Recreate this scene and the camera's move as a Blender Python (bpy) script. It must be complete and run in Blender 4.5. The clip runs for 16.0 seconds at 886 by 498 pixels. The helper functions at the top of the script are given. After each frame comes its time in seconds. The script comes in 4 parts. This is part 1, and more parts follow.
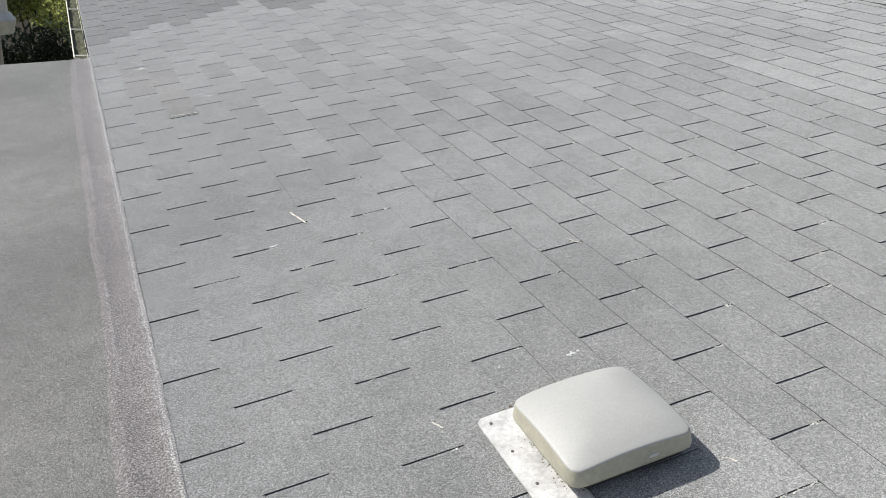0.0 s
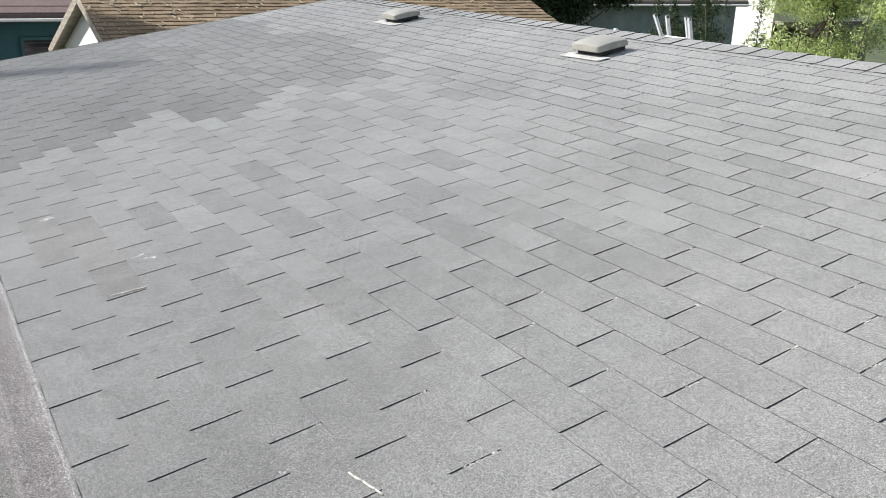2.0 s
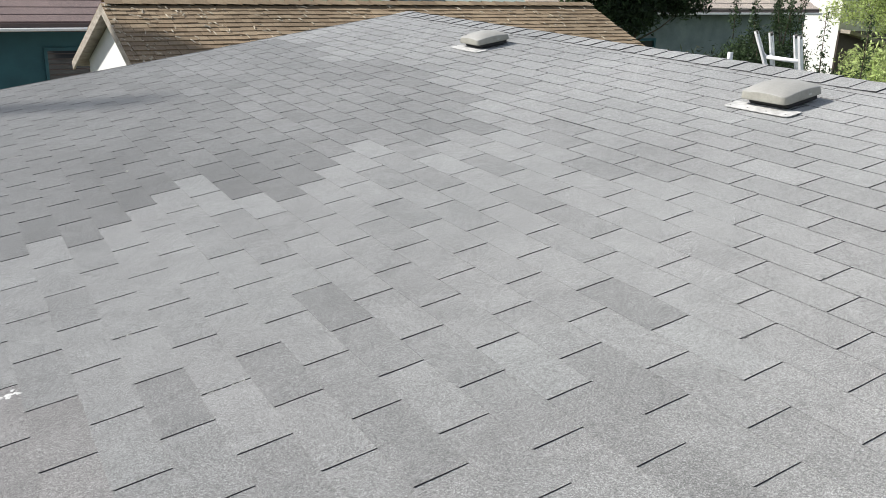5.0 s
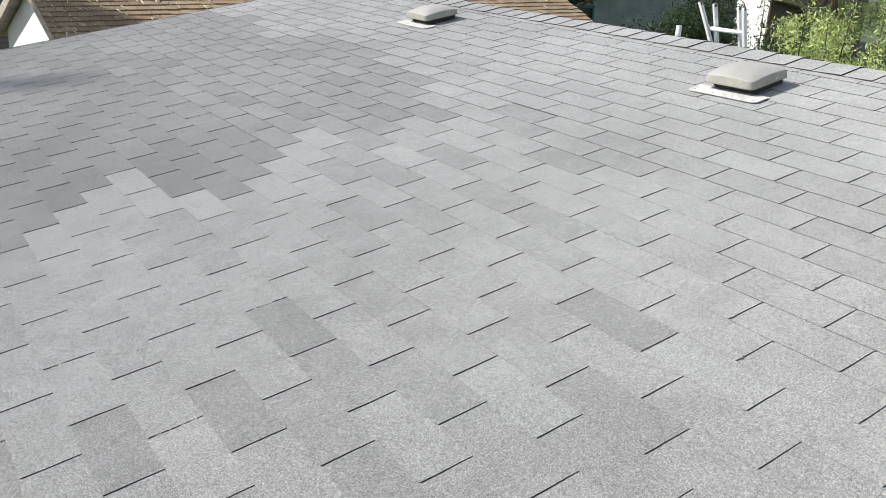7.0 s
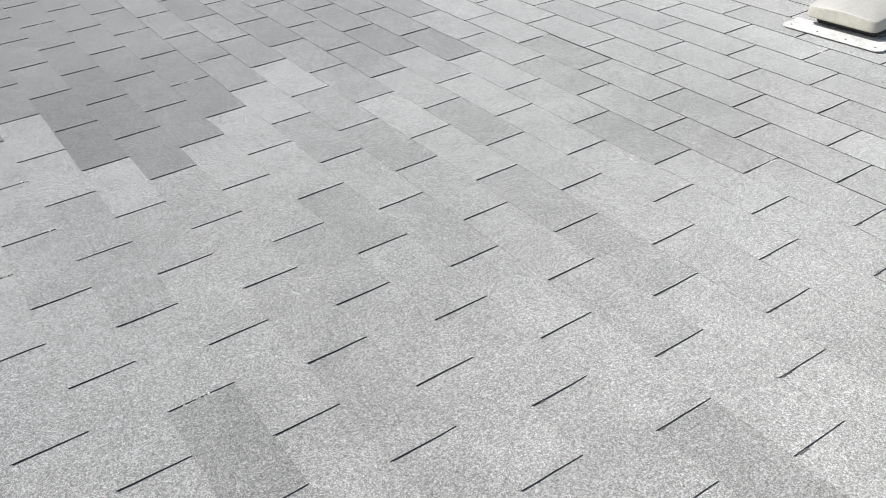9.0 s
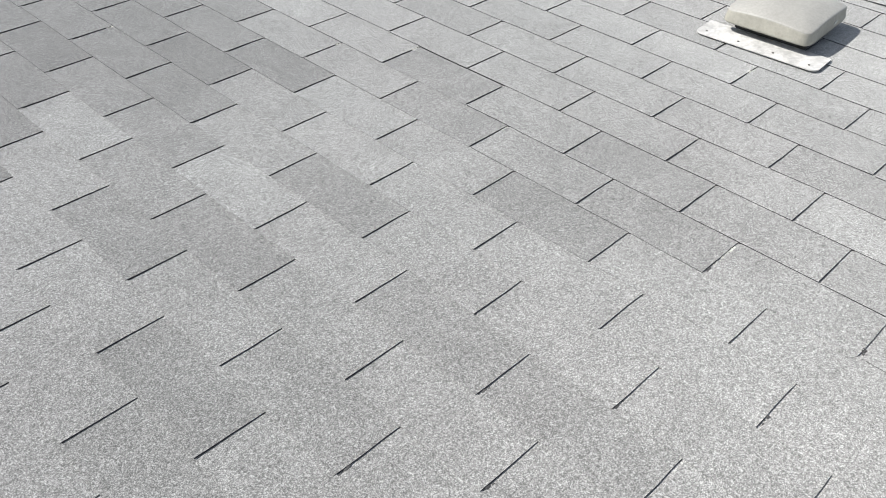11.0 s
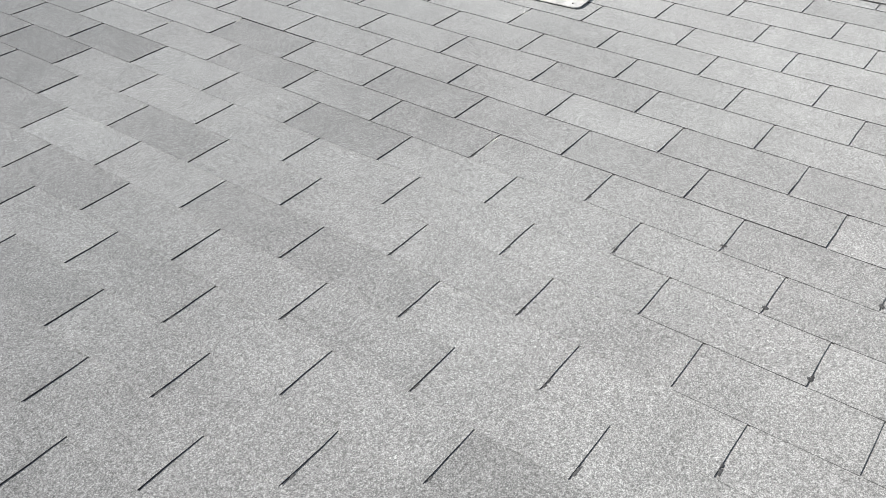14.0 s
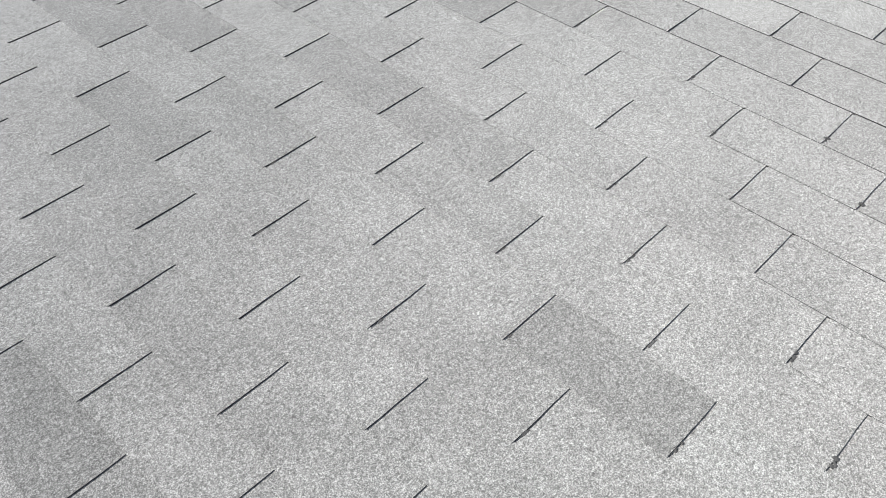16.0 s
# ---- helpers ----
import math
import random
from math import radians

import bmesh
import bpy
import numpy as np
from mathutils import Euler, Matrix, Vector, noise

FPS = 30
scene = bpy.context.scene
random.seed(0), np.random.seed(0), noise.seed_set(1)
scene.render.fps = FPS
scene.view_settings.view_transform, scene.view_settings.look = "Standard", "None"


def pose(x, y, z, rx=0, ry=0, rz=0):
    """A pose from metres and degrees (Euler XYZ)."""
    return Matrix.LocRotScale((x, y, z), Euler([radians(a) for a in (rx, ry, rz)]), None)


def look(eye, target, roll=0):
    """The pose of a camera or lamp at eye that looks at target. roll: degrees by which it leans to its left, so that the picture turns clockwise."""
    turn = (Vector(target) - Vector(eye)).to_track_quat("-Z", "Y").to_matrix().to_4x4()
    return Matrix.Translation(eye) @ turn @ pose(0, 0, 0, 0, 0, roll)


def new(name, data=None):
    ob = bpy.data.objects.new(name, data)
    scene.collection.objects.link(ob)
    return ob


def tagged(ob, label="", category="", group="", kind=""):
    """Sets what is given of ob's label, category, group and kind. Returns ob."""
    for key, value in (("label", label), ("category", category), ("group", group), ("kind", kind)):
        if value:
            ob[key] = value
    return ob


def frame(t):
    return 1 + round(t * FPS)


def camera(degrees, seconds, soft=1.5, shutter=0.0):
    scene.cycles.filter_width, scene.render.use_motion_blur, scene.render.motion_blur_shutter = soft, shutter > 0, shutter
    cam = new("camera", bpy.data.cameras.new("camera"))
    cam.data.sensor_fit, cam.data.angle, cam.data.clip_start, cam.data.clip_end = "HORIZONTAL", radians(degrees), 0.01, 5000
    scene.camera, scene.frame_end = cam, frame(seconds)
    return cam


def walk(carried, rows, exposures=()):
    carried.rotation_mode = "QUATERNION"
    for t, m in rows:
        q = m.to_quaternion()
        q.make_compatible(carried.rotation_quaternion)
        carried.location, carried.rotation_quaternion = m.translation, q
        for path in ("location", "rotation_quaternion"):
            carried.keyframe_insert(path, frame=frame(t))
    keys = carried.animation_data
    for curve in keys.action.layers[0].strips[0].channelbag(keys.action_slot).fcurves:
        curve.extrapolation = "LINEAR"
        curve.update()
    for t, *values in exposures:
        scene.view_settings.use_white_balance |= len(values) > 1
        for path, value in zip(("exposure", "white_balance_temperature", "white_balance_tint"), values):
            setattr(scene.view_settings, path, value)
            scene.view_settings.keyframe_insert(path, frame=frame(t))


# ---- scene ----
cam = camera(53.8, 16.0, soft=0.75)
PITCH = 9.46                      # the shingled slope rises 2 in 12 towards +x
EAVE = 3.0                        # height of the slope's origin over the ground
ROOF = pose(0, 0, EAVE, 0, -PITCH, 0)   # u up the slope, v along the ridge, n square to it
# rows in the slope's own axes
EXPOSURES = [(0, 0.60), (0.5, 0.63), (1, 0.80), (1.5, 0.75), (2, 0.71), (2.5, 0.76), (3, 0.74), (3.5, 0.52), (4, 0.61), (4.5, 0.77), (5, 0.64),
             (7.5, 0.85), (8, 0.89), (10.5, 0.81), (11, 0.71), (11.5, 0.62), (12, 0.66), (12.5, 0.73), (13, 0.69), (14.5, 0.62), (15.5, 0.64), (16, 0.75)]
PATH = [
    (0, (-0.091, -0.022, 1.235), (0.527, 1.652, 0.333), -5.2),
    (0.5, (-0.138, 0.206, 1.241), (0.266, 1.963, 0.377), -7.2),
    (1, (-0.127, 0.536, 1.278), (0.255, 2.311, 0.44), -7.7),
    (1.5, (-0.179, 0.905, 1.272), (0.588, 2.586, 0.508), -7.1),
    (2, (-0.165, 1.223, 1.253), (0.725, 2.829, 0.459), -6.8),
    (2.5, (-0.04, 1.5, 1.265), (0.85, 3.108, 0.475), -6.9),
    (3, (-0.01, 1.749, 1.244), (0.871, 3.36, 0.452), -6.8),
    (3.5, (-0.036, 2.088, 1.267), (0.836, 3.709, 0.484), -6.6),
    (4, (0.01, 2.351, 1.237), (0.867, 3.978, 0.452), -6.4),
    (4.5, (0.171, 2.65, 1.263), (0.988, 4.3, 0.483), -6.8),
    (5, (0.261, 2.826, 1.233), (1.097, 4.465, 0.449), -6.8),
    (5.2, (0.303, 2.904, 1.231), (1.215, 4.494, 0.429), -7.2),
    (7.3, (0.328, 3.178, 1.276), (1.253, 4.705, 0.373), -5.7),
    (7.5, (0.36, 3.264, 1.271), (1.246, 4.787, 0.325), -5.6),
    (8, (0.548, 3.544, 1.214), (1.39, 5.043, 0.194), -4.9),
    (8.2, (0.628, 3.64, 1.23), (1.473, 5.132, 0.199), -5.0),
    (10.3, (1.102, 4.662, 1.157), (2.02, 5.884, -0.133), 0.2),
    (10.5, (1.18, 4.718, 1.162), (2.1, 5.931, -0.134), 0.5),
    (11, (1.228, 4.747, 1.184), (2.326, 5.836, -0.084), 0.5),
    (11.5, (1.113, 4.72, 1.167), (2.262, 5.756, -0.1), 0.8),
    (12, (1.049, 4.608, 1.164), (2.195, 5.63, -0.117), -0.2),
    (12.5, (1.066, 4.362, 1.168), (2.23, 5.386, -0.097), -0.5),
    (13, (1.087, 4.228, 1.167), (2.282, 5.22, -0.092), -0.8),
    (13.5, (1.067, 4.214, 1.181), (2.313, 5.182, -0.047), -1.7),
    (14, (1.037, 4.222, 1.182), (2.285, 5.194, -0.042), -1.7),
    (14.5, (1.023, 4.226, 1.188), (2.267, 5.207, -0.032), -1.7),
    (15, (1.005, 4.221, 1.194), (2.256, 5.211, -0.012), -1.6),
    (15.5, (0.987, 4.216, 1.191), (2.165, 5.221, -0.075), -1.3),
    (16, (0.99, 4.218, 1.199), (1.97, 5.201, -0.24), -1.5),
]
walk(cam, [(t, ROOF @ look(eye, target, roll)) for t, eye, target, roll in PATH], EXPOSURES)

# ---- light ----
SUN = Vector((-0.77, 0.64, 0.92)).normalized()
world = bpy.data.worlds.new("world")
scene.world = world
world.use_nodes = True
wn = world.node_tree
sky = wn.nodes.new("ShaderNodeTexSky")
sky.sky_type, sky.sun_disc = "NISHITA", False
sky.sun_elevation, sky.sun_rotation = math.asin(SUN.z), math.atan2(SUN.x, SUN.y)
haze = wn.nodes.new("ShaderNodeHueSaturation")      # a thin summer haze pales the blue
haze.inputs["Saturation"].default_value = 0.58
wn.links.new(sky.outputs[0], haze.inputs["Color"])
wn.links.new(haze.outputs[0], wn.nodes["Background"].inputs[0])
wn.nodes["Background"].inputs[1].default_value = 0.11
lamp = new("sun", bpy.data.lights.new("sun", "SUN"))
lamp.data.energy, lamp.data.angle, lamp.data.color = 4.4, radians(0.9), (1.0, 0.968, 0.918)
lamp.matrix_world = look(SUN * 60, (0, 0, 0))


# ---- materials ----
class Mat:
    """A node material under construction."""

    def __init__(self, name, rough=0.8, metal=0.0, spec=0.5):
        self.m = bpy.data.materials.new(name)
        self.m.use_nodes = True
        self.t = self.m.node_tree
        self.b = self.t.nodes["Principled BSDF"]
        self.b.inputs["Roughness"].default_value = rough
        self.b.inputs["Metallic"].default_value = metal
        self.b.inputs["Specular IOR Level"].default_value = spec
        self.pos = self.t.nodes.new("ShaderNodeNewGeometry").outputs["Position"]

    def noise(self, scale, detail=2.0, rough=0.5, stretch=None):
        n = self.t.nodes.new("ShaderNodeTexNoise")
        n.inputs["Scale"].default_value, n.inputs["Detail"].default_value = scale, detail
        n.inputs["Roughness"].default_value = rough
        src = self.pos
        if stretch:
            k = self.t.nodes.new("ShaderNodeVectorMath")
            k.operation = "MULTIPLY"
            k.inputs[1].default_value = stretch
            self.t.links.new(src, k.inputs[0])
            src = k.outputs[0]
        self.t.links.new(src, n.inputs["Vector"])
        return n.outputs["Fac"]

    def ramp(self, fac, stops):
        r = self.t.nodes.new("ShaderNodeValToRGB")
        e = r.color_ramp.elements
        while len(e) < len(stops):
            e.new(0.5)
        for s, (p, c) in zip(e, stops):
            s.position = p
            s.color = (*c, 1) if isinstance(c, tuple) else (c, c, c, 1)
        self.t.links.new(fac, r.inputs[0])
        return r.outputs[0]

    def mul(self, a, b, how="MULTIPLY", fac=1.0):
        x = self.t.nodes.new("ShaderNodeMix")
        x.data_type, x.blend_type = "RGBA", how
        if isinstance(fac, float):
            x.inputs[0].default_value = fac
        else:
            self.t.links.new(fac, x.inputs[0])
        for s, v in ((6, a), (7, b)):
            if isinstance(v, tuple):
                x.inputs[s].default_value = (*v, 1)
            else:
                self.t.links.new(v, x.inputs[s])
        return x.outputs[2]

    def piece(self):
        """A random number of the piece, be it an object or an island of a joined mesh."""
        o = self.t.nodes.new("ShaderNodeObjectInfo").outputs["Random"]
        g = self.t.nodes.new("ShaderNodeNewGeometry").outputs["Random Per Island"]
        s, f = (self.t.nodes.new("ShaderNodeMath") for _ in range(2))
        s.operation, f.operation = "ADD", "FRACT"
        self.t.links.new(o, s.inputs[0])
        self.t.links.new(g, s.inputs[1])
        self.t.links.new(s.outputs[0], f.inputs[0])
        return f.outputs[0]

    def bump(self, fac, strength, dist):
        n = self.t.nodes.new("ShaderNodeBump")
        n.inputs["Strength"].default_value, n.inputs["Distance"].default_value = strength, dist
        self.t.links.new(fac, n.inputs["Height"])
        self.t.links.new(n.outputs[0], self.b.inputs["Normal"])

    def done(self, colour):
        self.t.links.new(colour, self.b.inputs["Base Color"])
        return self.m


def granules(name, base, spread, tint=(1, 1, 1), lo=0.56, hi=1.48, fine=420, blot=0.13, dust=0.17):
    """Mineral-surfaced asphalt: speckle, slow weathering, a tone for each piece."""
    q = Mat(name, 0.93, spec=0.15)
    grain = q.noise(fine, 1.5, 0.6)
    q.b.inputs["Diffuse Roughness"].default_value = 0.55
    q.b.inputs["Sheen Weight"].default_value, q.b.inputs["Sheen Roughness"].default_value = dust, 0.45
    speck = q.ramp(grain, [(0.36, lo), (0.5, 0.9), (0.64, hi)])
    clump = q.ramp(q.noise(200, 2, 0.6), [(0.34, 0.72), (0.66, 1.30)])
    fleck = q.ramp(q.noise(95, 2, 0.7), [(0.34, 0.88), (0.66, 1.12)])
    slow = q.ramp(q.noise(0.9, 4, 0.6), [(0.3, 1 - blot), (0.7, 1 + blot)])
    hue = q.ramp(q.noise(1.7, 3, 0.6), [(0.32, (0.997, 1.002, 1.0)), (0.68, (1.005, 0.998, 0.998))])
    mid = q.ramp(q.noise(9, 3, 0.6), [(0.3, 0.93), (0.7, 1.07)])
    each = q.ramp(q.piece(), [(0.0, 1 - spread), (0.16, 1 - spread * 0.8), (0.26, 1 - spread * 0.15), (0.8, 1.0 + spread * 0.1), (1.0, 1 + spread * 0.4)])
    c = q.mul(speck, tuple(base * k for k in tint))
    for f in (clump, fleck, slow, hue, mid, each):
        c = q.mul(c, f)
    q.bump(grain, 0.6, 0.0018)
    return q.done(c)


def plain(name, c, rough=0.7, metal=0.0, scale=6.0, vary=0.15, grain=60.0, relief=0.0008, stretch=None, spec=0.5):
    """A surface of one material with slow stains and a fine grain."""
    q = Mat(name, rough, metal, spec)
    a = q.ramp(q.noise(scale, 4, 0.6, stretch), [(0.3, 1 - vary), (0.7, 1 + vary)])
    g = q.noise(grain, 3, 0.6, stretch)
    b = q.ramp(g, [(0.3, 1 - vary * 0.6), (0.7, 1 + vary * 0.6)])
    if relief:
        q.bump(g, 0.4, relief)
    return q.done(q.mul(q.mul(a, c), b))


def leafy(name, c, dark=0.5, light=1.6, rough=0.55):
    q = Mat(name, rough, spec=0.3)
    each = q.ramp(q.piece(), [(0.0, dark), (0.6, 1.0), (1.0, light)])
    lump = q.ramp(q.noise(1.2, 2), [(0.3, 0.75), (0.7, 1.2)])
    m = q.done(q.mul(q.mul(each, c), lump))
    # light shines through a leaf
    t = q.t
    tr, mix = t.nodes.new("ShaderNodeBsdfTranslucent"), t.nodes.new("ShaderNodeMixShader")
    t.links.new(q.b.inputs["Base Color"].links[0].from_socket, tr.inputs[0])
    mix.inputs[0].default_value = 0.55
    t.links.new(q.b.outputs[0], mix.inputs[1])
    t.links.new(tr.outputs[0], mix.inputs[2])
    t.links.new(mix.outputs[0], t.nodes["Material Output"].inputs[0])
    return m


M_TAB = granules("weathered_grey_granules", 0.239, 0.11, (0.996, 1.0, 0.977))
M_TAB_LINED = granules("dimmed_grey_granules", 0.214, 0.065, (0.996, 1.0, 0.977))
M_TAB_UPPER = granules("pale_grey_granules", 0.252, 0.10, (0.996, 1.0, 0.977))
M_TAB_DARK = granules("darker_grey_granules", 0.162, 0.11, (0.996, 1.0, 0.977))
M_TAB_MID = granules("middle_grey_granules", 0.190, 0.11, (0.996, 1.0, 0.977))
M_TAB_BROWN = granules("brown_stained_granules", 0.213, 0.10, (1.03, 1.0, 0.97))
M_TAB_TONED = granules("distinctly_darker_granules", 0.206, 0.05, (0.996, 1.0, 0.977))
M_TAB_FAINT = granules("slightly_darker_granules", 0.222, 0.05, (0.996, 1.0, 0.977))
M_TAB_LIGHT = granules("bleached_granules", 0.253, 0.05, (0.990, 1.0, 0.977))
M_EDGE_GREY = plain("dusty_asphalt_edge", (0.05, 0.05, 0.05), 0.9, vary=0.3)
M_CUT = plain("tarry_cut_edge", (0.06, 0.06, 0.06), 0.9, scale=40, vary=0.4)
M_RIM = granules("paler_rim", 0.28, 0.10, (1.0, 1.0, 0.985))
M_LICHEN = plain("pale_lichen", (0.47, 0.47, 0.43), 0.95, scale=90, vary=0.3)
M_EDGE = plain("asphalt_edge", (0.035, 0.035, 0.036), 0.9, vary=0.3)
M_BASE = granules("unworn_granules_in_the_slots", 0.27, 0.02, (1.0, 1.0, 0.98))
M_SHEET = granules("mineral_cap_sheet", 0.180, 0.06, (1.02, 1.0, 0.945), 0.42, 1.75, 480, 0.26, 0.10)
M_STRIP = granules("reddish_flashing_strip", 0.180, 0.08, (1.05, 0.98, 0.96), 0.52, 1.6, 250)
M_STRIP_EDGE = granules("worn_pale_strip_edge", 0.32, 0.05, (1.04, 1.0, 0.96), 0.45, 1.6, 260)
M_STRIP_MID = granules("half_worn_strip", 0.222, 0.05, (1.035, 0.99, 0.97), 0.45, 1.6, 260)
M_HOOD_GREY = plain("weathered_grey_plastic", (0.27, 0.265, 0.245), 0.6, scale=6, vary=0.14, grain=120, relief=0.0002)
M_HOOD_DULL = plain("dull_beige_plastic", (0.27, 0.262, 0.228), 0.6, scale=14, vary=0.14, grain=120, relief=0.0003)
M_HOOD_YELLOW = plain("yellowed_beige_plastic", (0.315, 0.30, 0.235), 0.55, scale=14, vary=0.14, grain=120, relief=0.0003)
M_HOOD = plain("beige_plastic", (0.295, 0.294, 0.278), 0.55, scale=5, vary=0.08, grain=180, relief=0.0002)
M_LAMPGREY = plain("pale_grey_enamel", (0.46, 0.46, 0.46), 0.45, 0.25, scale=8, vary=0.12)
M_REFRACTOR = plain("dusty_milky_plastic", (0.47, 0.455, 0.41), 0.4, scale=14, vary=0.12)
M_FLASH = plain("pale_vent_flashing", (0.42, 0.415, 0.40), 0.6, scale=18, vary=0.28, grain=90)
M_DARK = plain("black_mesh", (0.02, 0.02, 0.02), 0.8)
M_NAIL = plain("dull_nail", (0.12, 0.11, 0.10), 0.6, 0.5)
M_GUTTER = plain("cream_painted_gutter", (0.50, 0.48, 0.41), 0.5, scale=8, vary=0.2)
M_LITTER = plain("leaf_litter", (0.05, 0.052, 0.026), 0.95, scale=25, vary=0.5, grain=120, relief=0.006)
M_WHITE = plain("white_paint", (0.78, 0.77, 0.74), 0.6, scale=2, vary=0.06)
M_TRIM = plain("weathered_wood_trim", (0.33, 0.29, 0.24), 0.8, scale=5, vary=0.3, stretch=(1, 1, 4))
M_SIDING = plain("pale_siding", (0.5, 0.48, 0.43), 0.8, scale=1.5, vary=0.1)
M_ALU = plain("ladder_aluminium", (0.86, 0.86, 0.86), 0.5, 0.2, scale=10, vary=0.1)
M_GALV = plain("galvanised_steel", (0.62, 0.63, 0.64), 0.45, 0.6, scale=6, vary=0.12)
M_METALROOF = plain("pale_metal_roofing", (0.62, 0.66, 0.72), 0.3, 0.4, scale=3, vary=0.08, relief=0.0)
M_BROWN = plain("brown_gutter", (0.085, 0.06, 0.055), 0.5, scale=4, vary=0.15)
M_CREAM = plain("cream_wall_panel", (0.74, 0.63, 0.42), 0.75, scale=2, vary=0.1)
M_GREYWALL = plain("grey_block_wall", (0.66, 0.635, 0.57), 0.85, scale=3, vary=0.12)
# distant haze over the shaded wall is put into this lifted colour
M_SHADE = plain("weathered_grey_green_wall_hazed", (0.21, 0.255, 0.25), 0.8, scale=2.5, vary=0.2)
M_TEAL = plain("teal_painted_wall", (0.035, 0.115, 0.135), 0.75, scale=2.5, vary=0.15)
M_GLASS = Mat("dark_window_glass", 0.08).m
M_GLASS.node_tree.nodes["Principled BSDF"].inputs["Base Color"].default_value = (0.02, 0.025, 0.03, 1)
M_ROSE = granules("rose_brown_roofing", 0.16, 0.12, (1.35, 0.95, 0.88), 0.7, 1.3, 60)
M_TAN = granules("tan_roofing", 0.47, 0.12, (1.15, 0.97, 0.82), 0.7, 1.3, 60)
M_WOODPOLE = plain("grey_timber_pole", (0.34, 0.315, 0.28), 0.85, scale=8, vary=0.3, stretch=(4, 4, 0.3))
M_BARK = plain("bark", (0.10, 0.075, 0.055), 0.95, scale=9, vary=0.35, grain=40, relief=0.01)
M_GRASS = plain("rough_grass", (0.055, 0.075, 0.03), 0.95, scale=0.7, vary=0.35, grain=14, relief=0.02)
M_LEAF_YELLOW = leafy("yellow_green_leaves", (0.40, 0.43, 0.14), 0.45, 2.0)
M_LEAF = leafy("green_leaves", (0.47, 0.55, 0.22), 0.30, 1.5)
M_LEAF_DARK = leafy("dark_green_leaves", (0.050, 0.078, 0.036), 0.4, 1.9)
# the shade low among the plants is put into this dark leaf colour
M_LEAF_DEEP = leafy("leaves_darkened_for_shade", (0.05, 0.065, 0.042), 0.6, 1.4)
M_DRYLEAF = plain("dry_leaf", (0.42, 0.37, 0.28), 0.8, scale=30, vary=0.3)
M_DROP = plain("white_dropping", (0.43, 0.43, 0.42), 0.8, scale=60, vary=0.15)
M_NEEDLES = plain("brown_needles_and_grit", (0.20, 0.155, 0.105), 0.95, scale=60, vary=0.5)
M_TWIG = plain("bleached_twig", (0.50, 0.47, 0.42), 0.85, scale=40, vary=0.25)


def shake_material():
    q = Mat("weathered_wood_shingle", 0.85, spec=0.25)
    each = q.ramp(q.piece(), [(0.0, (0.190, 0.138, 0.086)), (0.5, (0.228, 0.170, 0.108)), (1.0, (0.275, 0.210, 0.136))])
    streak = q.noise(16, 4, 0.6, (5, 1, 1))
    c = q.mul(each, q.ramp(streak, [(0.3, 0.75), (0.7, 1.2)]))
    c = q.mul(c, q.ramp(q.noise(0.8, 3), [(0.3, 0.8), (0.7, 1.15)]))
    q.bump(streak, 0.5, 0.004)
    return q.done(c)


M_SHAKE = shake_material()


# ---- builders ----
def mesh_of(name, verts, faces, mats, slots=None, smooth=False):
    me = bpy.data.meshes.new(name)
    me.from_pydata([tuple(v) for v in verts], [], faces)
    for m in mats if isinstance(mats, (list, tuple)) else [mats]:
        me.materials.append(m)
    if slots is not None:
        me.polygons.foreach_set("material_index", slots)
    if smooth:
        me.polygons.foreach_set("use_smooth", [True] * len(me.polygons))
    me.update()
    return me


def part(name, bm, material, parent, label="", kind=""):
    """One bmesh as one mesh object under a thing or a part."""
    me = bpy.data.meshes.new(name)
    bm.to_mesh(me)
    bm.free()
    for m in material if isinstance(material, (list, tuple)) else [material]:
        me.materials.append(m)
    ob = new(name, me)
    ob.parent = parent
    return tagged(ob, label, kind=kind)


def child(name, me, parent, m=None, label="", kind=""):
    ob = new(name, me)
    ob.parent = parent
    if m is not None:
        ob.matrix_basis = m
    return tagged(ob, label, kind=kind)


def thing(name, label, category, m, group="", kind=""):
    ob = new(name)
    ob.empty_display_size = 0.1
    ob.matrix_basis = m
    return tagged(ob, label, category, group, kind)


def box(bm, lo, hi, bevel=0.0, m=None, seg=1):
    """A box between two corners, its edges rounded off, into bm."""
    vs = [bm.verts.new((x, y, z)) for x in (lo[0], hi[0]) for y in (lo[1], hi[1]) for z in (lo[2], hi[2])]
    fs = [(0, 1, 3, 2), (4, 6, 7, 5), (0, 4, 5, 1), (2, 3, 7, 6), (0, 2, 6, 4), (1, 5, 7, 3)]
    faces = [bm.faces.new([vs[i] for i in f]) for f in fs]
    if bevel:
        edges = list({e for f in faces for e in f.edges})
        r = bmesh.ops.bevel(bm, geom=edges, offset=bevel, segments=seg, profile=0.5, affect="EDGES")
        vs = list({v for f in r["faces"] for v in f.verts} | {v for v in vs if v.is_valid})
    if m is not None:
        for v in vs:
            v.co = m @ v.co
    return bm


def boxes(*items, bevel=0.0):
    bm = bmesh.new()
    for lo, hi in items:
        box(bm, lo, hi, bevel)
    return bm


